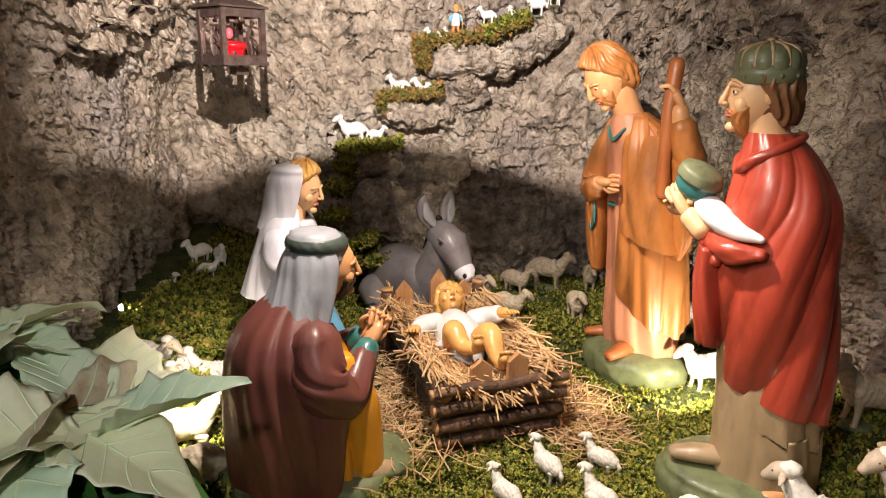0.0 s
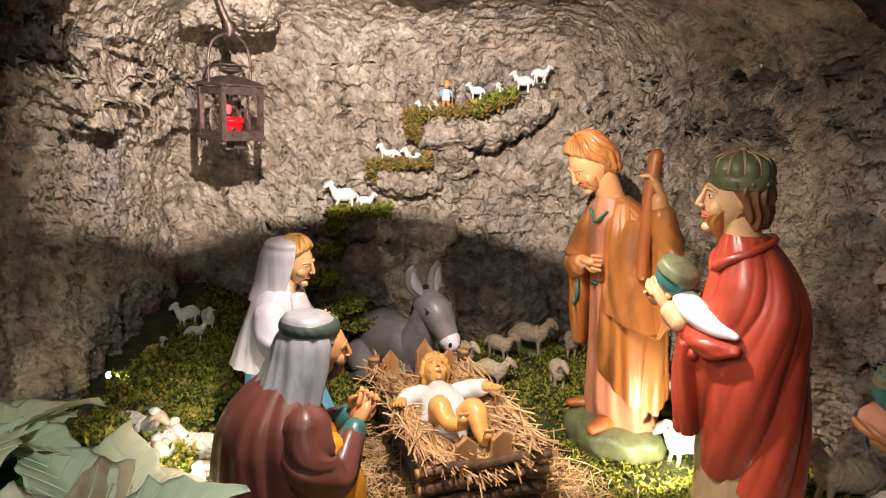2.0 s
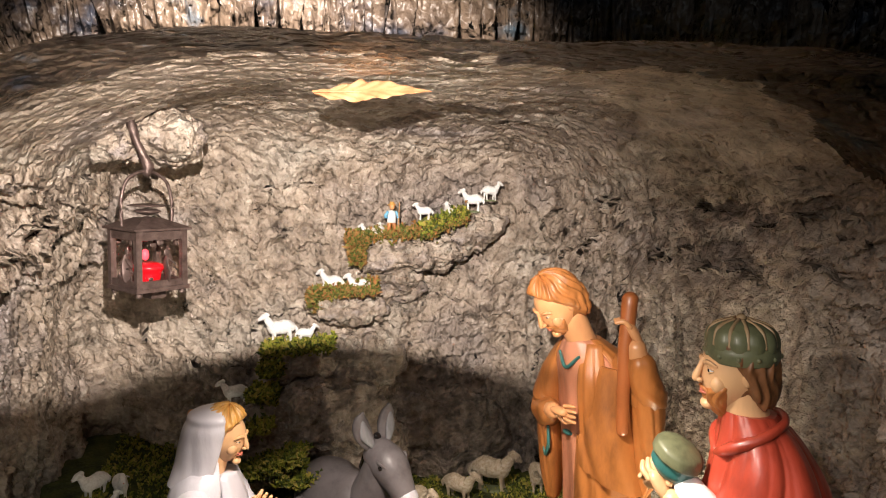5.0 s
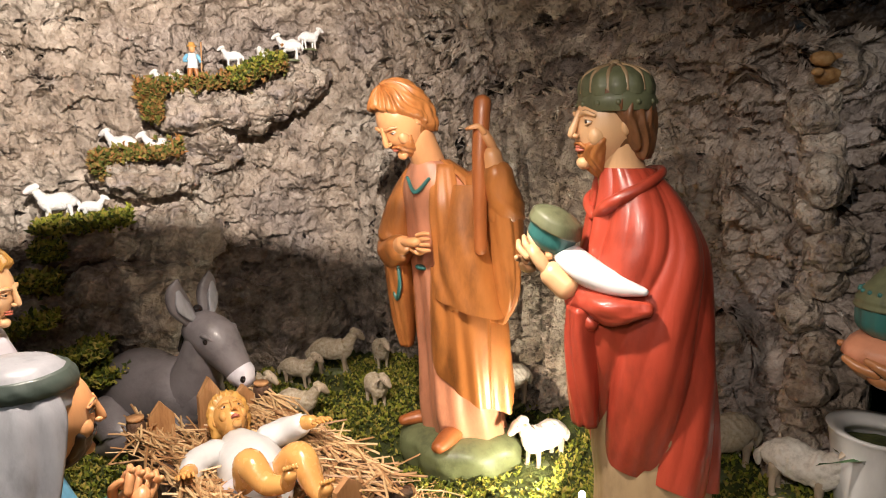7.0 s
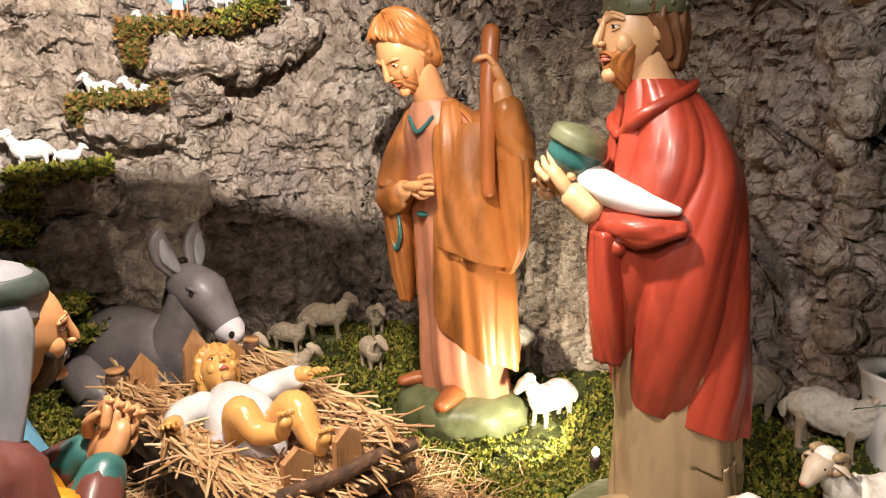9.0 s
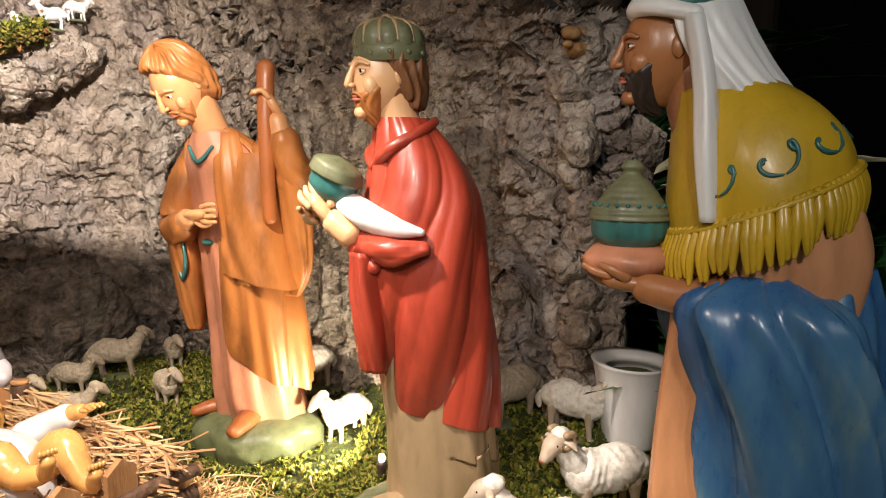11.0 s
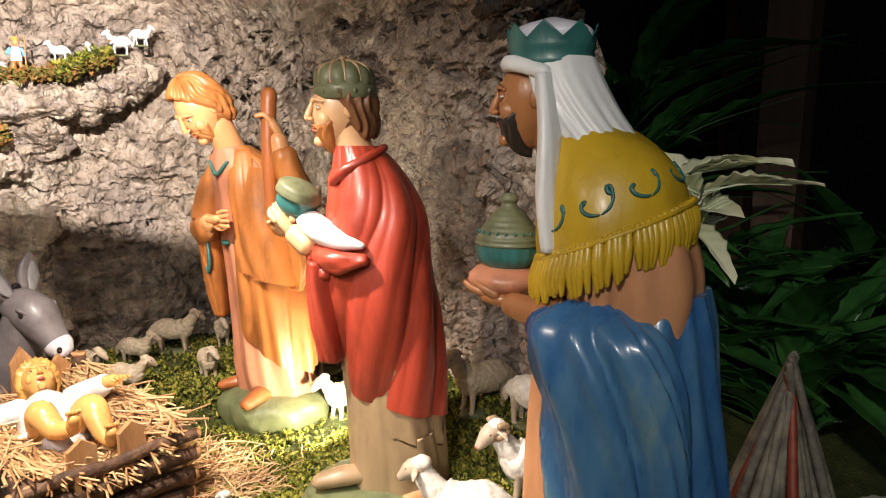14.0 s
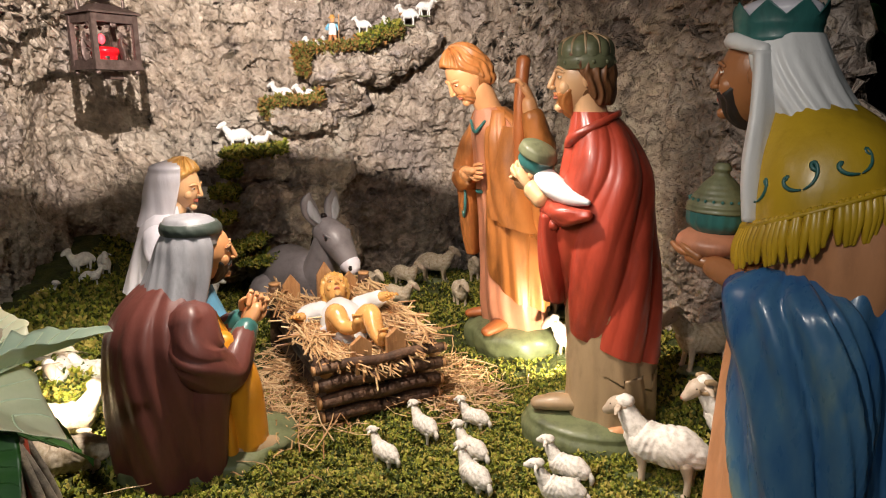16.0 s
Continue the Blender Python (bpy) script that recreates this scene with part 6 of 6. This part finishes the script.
def build_shepherd():
    sh = Shape()
    sh.loft([(0, 0, 0.03, 0.008, 0.012), (0, 0, 0.045, 0.007, 0.011), (0, 0, 0.062, 0.005, 0.008)], WHITE, None, 16, 10)
    for s in (-1, 1):
        sh.tube([(0, s * 0.005, 0.032), (0.002, s * 0.008, 0.016), (0, s * 0.010, 0.002)], [0.006, 0.005, 0.004], OCHRE, 10)
        sh.tube([(0, s * 0.011, 0.058), (0.003, s * 0.017, 0.046), (0.010, s * 0.014, 0.044)], [0.004, 0.004, 0.003], SKY_BLUE, 8)
    sh.tube([(0.010, 0.016, 0.0), (0.010, 0.018, 0.085)], [0.0016, 0.0016], CUT_WOOD, 6)
    sh.ball((0.001, 0, 0.072), (0.008, 0.007, 0.009), SKIN, 14, 10)
    sh.loft([(0, 0, 0.076, 0.012, 0.012), (0, 0, 0.078, 0.009, 0.009), (0, 0, 0.085, 0.006, 0.006)], HAIR_BLOND, None, 16, 8)
    sh.thing("shepherd_figurine", pose(0.068, 2.0, 0.768, 0, 0, -80), "tiny painted shepherd with staff and orange trousers on ledge", "figurine")
    sh2 = Shape()
    sh2.loft([(0, 0, 0.0, 0.014, 0.014), (0, 0, 0.03, 0.012, 0.012), (0, 0, 0.05, 0.006, 0.006)], HAIR, ripple(4, 0.1, 3), 18, 10)
    sh2.ball((0, 0, 0.060), (0.009, 0.009, 0.010), SKIN, 14, 10)
    sh2.thing("shepherd_figurine", pose(-0.43, 1.93, 0.245, 0, 0, -70), "tiny brown figurine standing at the foot of the wall", "figurine")


build_shepherd()

# ---- poinsettias, pot, bundle of sticks, dark foliage ----
BRACT = material("pale_bract", [(0.50, 0.68, 0.50), (0.66, 0.78, 0.58), (0.80, 0.82, 0.64)], 0.42, 9, 5, 0.25, 90, dist=0.002)
BRACT_CREAM = material("cream_bract", [(0.62, 0.68, 0.42), (0.76, 0.76, 0.52), (0.84, 0.82, 0.64)], 0.4, 9, 5, 0.25, 90, dist=0.002)
BRACT_OLD = material("browned_bract", [(0.34, 0.20, 0.12), (0.52, 0.46, 0.32), (0.58, 0.58, 0.42)], 0.45, 22, 5, 0.25, 90, dist=0.002)
LEAF = material("green_leaf", [(0.015, 0.06, 0.012), (0.03, 0.11, 0.02), (0.05, 0.15, 0.03)], 0.4, 20, 5, 0.3, 90, dist=0.002)
DARK_LEAF = material("dark_lily_leaf", [(0.015, 0.06, 0.015), (0.03, 0.11, 0.025), (0.05, 0.16, 0.035)], 0.35, 20, 4, 0.2)
VEIN = material("leaf_vein", [(0.66, 0.76, 0.52), (0.78, 0.84, 0.64)], 0.45, 30, 3, 0.1)
STEM = paint("green_stem", (0.06, 0.12, 0.03), 0.5)


def leaf_shape(ln, wd, mat, seed, lobes=2, droop=0.35, fold=0.25, curl=0.0):
    """A pointed leaf with angular lobes, raised side veins and a creased midrib; lies along +x."""
    rng = random.Random(seed)
    rows, cols = 40, 15
    t = np.linspace(0, 1, rows)
    prof = np.sin(np.pi * np.clip(t, 0, 1) ** 0.75) ** 0.9 * (1 - 0.35 * t)
    for k in range(lobes):
        c = 0.30 + 0.26 * k + rng.uniform(-0.03, 0.03)
        prof += (0.28 if wd < 0.095 else 0.16) * np.clip(1 - np.abs(t - c) / 0.10, 0, 1) ** 1.2 * (1 - 0.3 * k)
    prof[0] = 0.02
    prof[-1] = 0.0
    s = np.linspace(-1, 1, cols)
    T, S = np.meshgrid(t, s, indexing="ij")
    y = S * prof[:, None] * wd * 0.5
    x = T * ln + 0.10 * ln * np.abs(S) * prof[:, None] * (1 - T)
    z = -droop * ln * T**2 + fold * np.abs(y) + 0.022 * ln * np.sin(T * 42 - np.abs(S) * 6) * np.abs(S) * (1 - T) + curl * S * wd * 0.3 * T + 0.03 * ln * np.sin(5 * T + seed)
    P = np.stack([x, y, z], 2)
    sh = Shape()
    th = 0.0006
    loop = np.concatenate([P, P[:, ::-1] - (0, 0, th)], axis=1)
    sh.grid(loop, mat, True)
    if wd > 0.065 and mat is not DARK_LEAF:
        # pale side veins
        for i in range(5, 30, 5):
            for side in (-1, 1):
                sh.tube([P[i + k, 7 + side * k * 6 // 6] + (0, 0, 0.0003) for k in range(0, 7, 2)], [0.0012, 0.0010, 0.0008, 0.0005], VEIN if mat is not LEAF else LEAF, 5, 8)
    sh.tube([(0, 0, 0.0005), (ln * 0.35, 0, float(z[14, 7]) - 0.0005), (ln * 0.75, 0, float(z[30, 7]) - 0.0005)], [0.0022, 0.0015, 0.0006], VEIN if mat in (BRACT, BRACT_CREAM, BRACT_OLD) else mat, 6, 12)
    return sh


def poinsettia(at, label, leaves, seed, stems=3, stem_h=0.2):
    """leaves: yaw, rise in degrees, length, width, kind, offset."""
    top = new("poinsettia")
    top.matrix_world = pose(*at)
    tagged(top, label, "plant")
    rng = random.Random(seed)
    for k in range(stems):
        a = 6.28 * k / stems
        sh = Shape()
        sh.tube([(0.02 * math.cos(a), 0.02 * math.sin(a), -stem_h), (0.015 * math.cos(a), 0.02 * math.sin(a), -stem_h / 2), (0.01 * math.cos(a), 0.01 * math.sin(a), 0)], [0.006, 0.005, 0.004], STEM, 8)
        sh.part("stem", top)
    for k, (yaw, rise, ln, wd, kind, ox, oy, oz) in enumerate(leaves):
        mt = {"w": BRACT_CREAM if k % 3 == 1 else BRACT, "c": BRACT_CREAM, "b": BRACT_OLD, "g": LEAF}[kind]
        ob = leaf_shape(ln, wd, mt, seed + k, 2 if kind != "g" else 1, rng.uniform(0.15, 0.6), rng.uniform(0.25, 0.6), rng.uniform(-0.4, 0.4)).part("leaf" if kind == "g" else "bract", top, "dark green leaf" if kind == "g" else "")
        ob.matrix_local = pose(ox, oy, oz) @ pose(0, 0, 0, rng.uniform(-15, 15), -rise, yaw)
    return top


front = []
rng = random.Random(31)
for k in range(9):
    front.append((-60 + 40 * k + rng.uniform(-10, 10), rng.uniform(-12, 32), rng.uniform(0.14, 0.18), rng.uniform(0.09, 0.118), "b" if k in (3, 8) else "w", rng.uniform(-0.03, 0.03), rng.uniform(-0.03, 0.03), rng.uniform(-0.02, 0.03)))
for k in range(7):
    front.append((51 * k + 20, rng.uniform(-25, 0), rng.uniform(0.13, 0.18), 0.085, "g", 0, 0, -0.04))
poinsettia((-0.235, 0.655, 0.365), "white-green poinsettia with broad spreading bracts", front, 31, 3, 0.38)
second = []
for k in range(8):
    second.append((45 * k + rng.uniform(-10, 10), rng.uniform(-10, 40), rng.uniform(0.11, 0.15), rng.uniform(0.07, 0.09), "b" if k == 4 else "w", rng.uniform(-0.02, 0.02), rng.uniform(-0.02, 0.02), rng.uniform(-0.02, 0.02)))
for k in range(5):
    second.append((72 * k, rng.uniform(-25, 0), rng.uniform(0.12, 0.16), 0.08, "g", 0, 0, -0.04))
poinsettia((-0.385, 0.72, 0.42), "white-green poinsettia with browned bract edges", second, 47, 3, 0.44)
third = []
for k in range(18):
    third.append((21 * k + rng.uniform(-10, 10), rng.uniform(-10, 70), rng.uniform(0.11, 0.16), rng.uniform(0.06, 0.08), "c", rng.uniform(-0.03, 0.03), rng.uniform(-0.03, 0.03), rng.uniform(-0.09, 0.05)))
for k in range(7):
    third.append((51 * k + 10, rng.uniform(-30, 10), rng.uniform(0.10, 0.15), 0.07, "g", 0, 0, -0.08))
poinsettia((1.03, 0.90, 0.53), "white poinsettia rising behind the blue king", third, 63, 3, 0.36)


def build_pot():
    top = new("flower_pot")
    top.matrix_world = pose(0.945, 1.01, 0.205)
    tagged(top, "white glazed flower pot with dark soil", "pot")
    sh = Shape()
    sh.loft([(0, 0, -0.105, 0.045, 0.045), (0, 0, -0.04, 0.055, 0.055), (0, 0, 0.03, 0.066, 0.066), (0, 0, 0.034, 0.067, 0.067), (0, 0, 0.033, 0.063, 0.063), (0, 0, 0.0, 0.059, 0.059)], WHITE, None, 48, 40, caps=(True, False))
    sh.part("body", top)
    sh = Shape()
    sh.loft([(0, 0, 0.0, 0.0595, 0.0595), (0, 0, 0.006, 0.04, 0.04), (0, 0, 0.009, 0.01, 0.01)], MOSS_SOIL, ripple(6, 0.05, 2), 36, 8)
    sh.part("soil", top)


build_pot()
TWIG = material("bundle_twig", [(0.05, 0.045, 0.04), (0.16, 0.14, 0.11), (0.28, 0.24, 0.17)], 0.6, 30, 5, 0.5, island=False)
EMBER = bpy.data.materials.new("ember_glow")
EMBER.use_nodes = True
eb = EMBER.node_tree.nodes["Principled BSDF"]
eb.inputs["Emission Color"].default_value, eb.inputs["Emission Strength"].default_value = (1, 0.12, 0.05, 1), 1.2
RED_TWIG = material("red_twig", [(0.12, 0.02, 0.012), (0.25, 0.04, 0.02), (0.3, 0.07, 0.03)], 0.5, 30, 4, 0.3)


def camp_fire(at, label, n, h, r, seed, glow=True):
    top = new("stick_bundle")
    top.matrix_world = pose(*at)
    tagged(top, label, "firewood")
    rng = random.Random(seed)
    for k in range(n):
        a = 6.28 * k / n + rng.uniform(-0.15, 0.15)
        rr = r * rng.uniform(0.8, 1.1)
        b = rng.uniform(-0.02, 0.02)
        sh = Shape()
        sh.tube([(rr * math.cos(a), rr * math.sin(a), 0), (rr * 0.5 * math.cos(a), rr * 0.5 * math.sin(a) + b * 0.3, h * 0.55), (-0.008 * math.cos(a) + b * 0.3, b * 0.3, h * rng.uniform(0.93, 1.1))], [0.008, 0.007, 0.005], RED_TWIG if k % 7 == 3 else TWIG, 8, 10)
        sh.part("stick", top)
    if glow:
        sh = Shape()
        sh.ball((-0.03, -0.02, h * 0.45), (0.004, 0.004, 0.009), EMBER, 10, 8)
        sh.part("ember_bulb", top, "small glowing red bulb")


camp_fire((0.985, 0.665, 0.0), "wigwam of grey sticks with a small red light", 26, 0.315, 0.10, 3)
camp_fire((-0.285, 0.86, 0.0), "upright bundle of weathered wooden sticks", 12, 0.20, 0.05, 8, False)


def lily(at, n, seed, tall=0.20, reach=1.0):
    top = new("lily_plant")
    top.matrix_world = pose(*at)
    tagged(top, "dark green glossy plant with long arching leaves", "plant")
    rng = random.Random(seed)
    for k in range(n):
        a = rng.uniform(0, 360)
        ln, wd = rng.uniform(0.26, 0.42) * reach, rng.uniform(0.06, 0.11)
        rise = rng.uniform(35, 80)
        base = rng.uniform(0.0, tall)
        sh = leaf_shape(ln, wd, DARK_LEAF, seed + k, 0, rng.uniform(0.5, 1.0), 0.3, 0.1)
        ob = sh.part("leaf", top)
        ob.matrix_local = pose(rng.uniform(-0.05, 0.05), rng.uniform(-0.05, 0.05), base) @ pose(0, 0, 0, 0, -rise, a)


lily((1.34, 0.86, 0.04), 40, 5)
lily((1.28, 1.12, 0.10), 26, 9)
lily((1.62, 1.15, 0.02), 30, 12)
lily((1.42, 1.42, 0.02), 34, 15, 0.75, 1.25)
lily((1.85, 1.0, 0.0), 26, 18, 0.35, 1.1)

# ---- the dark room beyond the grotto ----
# the room's lack of light is put into this near-black colour
NEAR_BLACK = material("near_black_enclosure", [(0.006, 0.005, 0.004), (0.012, 0.009, 0.008)], 0.85, 6, 5, 0.3)
DARK_WOOD = material("dark_beam", [(0.08, 0.04, 0.026), (0.14, 0.08, 0.05)], 0.7, 20, 5, 0.4, stretch=(1, 1, 0.1))


def slab(name, c, size, mat, label, cat):
    sh = Shape()
    box(sh, c, size, mat)
    sh.thing(name, Matrix(), label, cat, kind="structure", smooth=False)


# plain slabs added to close the place, coloured as darkness
slab("wall_east", (3.05, 1.0, 1.3), (0.1, 6.0, 2.8), NEAR_BLACK, "near-black wall standing in for the unlit church", "wall")
slab("wall_west", (-2.05, 0.0, 1.3), (0.1, 5.9, 2.8), NEAR_BLACK, "near-black wall standing in for the unlit church", "wall")
slab("wall_north", (0.5, 3.0, 1.3), (4.98, 0.1, 2.8), NEAR_BLACK, "near-black wall standing in for the unlit church", "wall")
slab("wall_south", (0.5, -3.0, 1.3), (4.98, 0.1, 2.8), NEAR_BLACK, "near-black wall standing in for the unlit church", "wall")
slab("church_ceiling", (0.5, 0.0, 2.75), (5.3, 6.2, 0.1), NEAR_BLACK, "near-black ceiling standing in for the unlit church", "ceiling")
slab("floor", (0.5, 0.0, -0.1), (5.3, 6.2, 0.06), NEAR_BLACK, "near-black floor standing in for the unlit church", "floor")
for x, y, w in ((2.1, 1.45, 0.14), (2.6, 2.0, 0.12)):
    sh = Shape()
    box(sh, (0, 0, 1.3), (w, 0.12, 2.7), DARK_WOOD)
    sh.thing("wooden_post", pose(x, y, -0.07, 0, 0, 20), "dark brown wooden post standing in shadow", "post", smooth=False)
BULB = bpy.data.materials.new("lit_bulb")
BULB.use_nodes = True
ub = BULB.node_tree.nodes["Principled BSDF"]
ub.inputs["Emission Color"].default_value, ub.inputs["Emission Strength"].default_value = (1, 0.86, 0.62, 1), 14.0
for x, y, z in ((0.622, 1.268, 0.062), (-0.622, 1.415, 0.175)):
    top = new("moss_lamp")
    top.matrix_world = pose(x, y, ground_at(x, y))
    tagged(top, "small lit lamp bulb half hidden in the moss", "lamp")
    h = z - ground_at(x, y)
    sh = Shape()
    sh.loft([(0, 0, -0.01, 0.007, 0.007), (0, 0, h * 0.5, 0.008, 0.008), (0, 0, h - 0.006, 0.009, 0.009)], IRON, None, 16, 8)
    sh.part("socket", top)
    sh = Shape()
    sh.ball((0, 0, h), (0.006, 0.006, 0.008), BULB, 16, 12)
    sh.part("bulb", top)
# dry leaf caught on the ceiling by the lamp
DRY_LEAF = material("dry_orange_leaf", [(0.22, 0.08, 0.03), (0.36, 0.17, 0.07), (0.45, 0.26, 0.13)], 0.7, 25, 5, 0.4, 90)
sh = leaf_shape(0.19, 0.04, DRY_LEAF, 5, 2, -0.1, 0.2)
sh.thing("dry_leaf", pose(-0.06, 1.36, 1.045, 60, 0, 4), "dry yellowed leaf stuck to the grotto ceiling", "leaf")
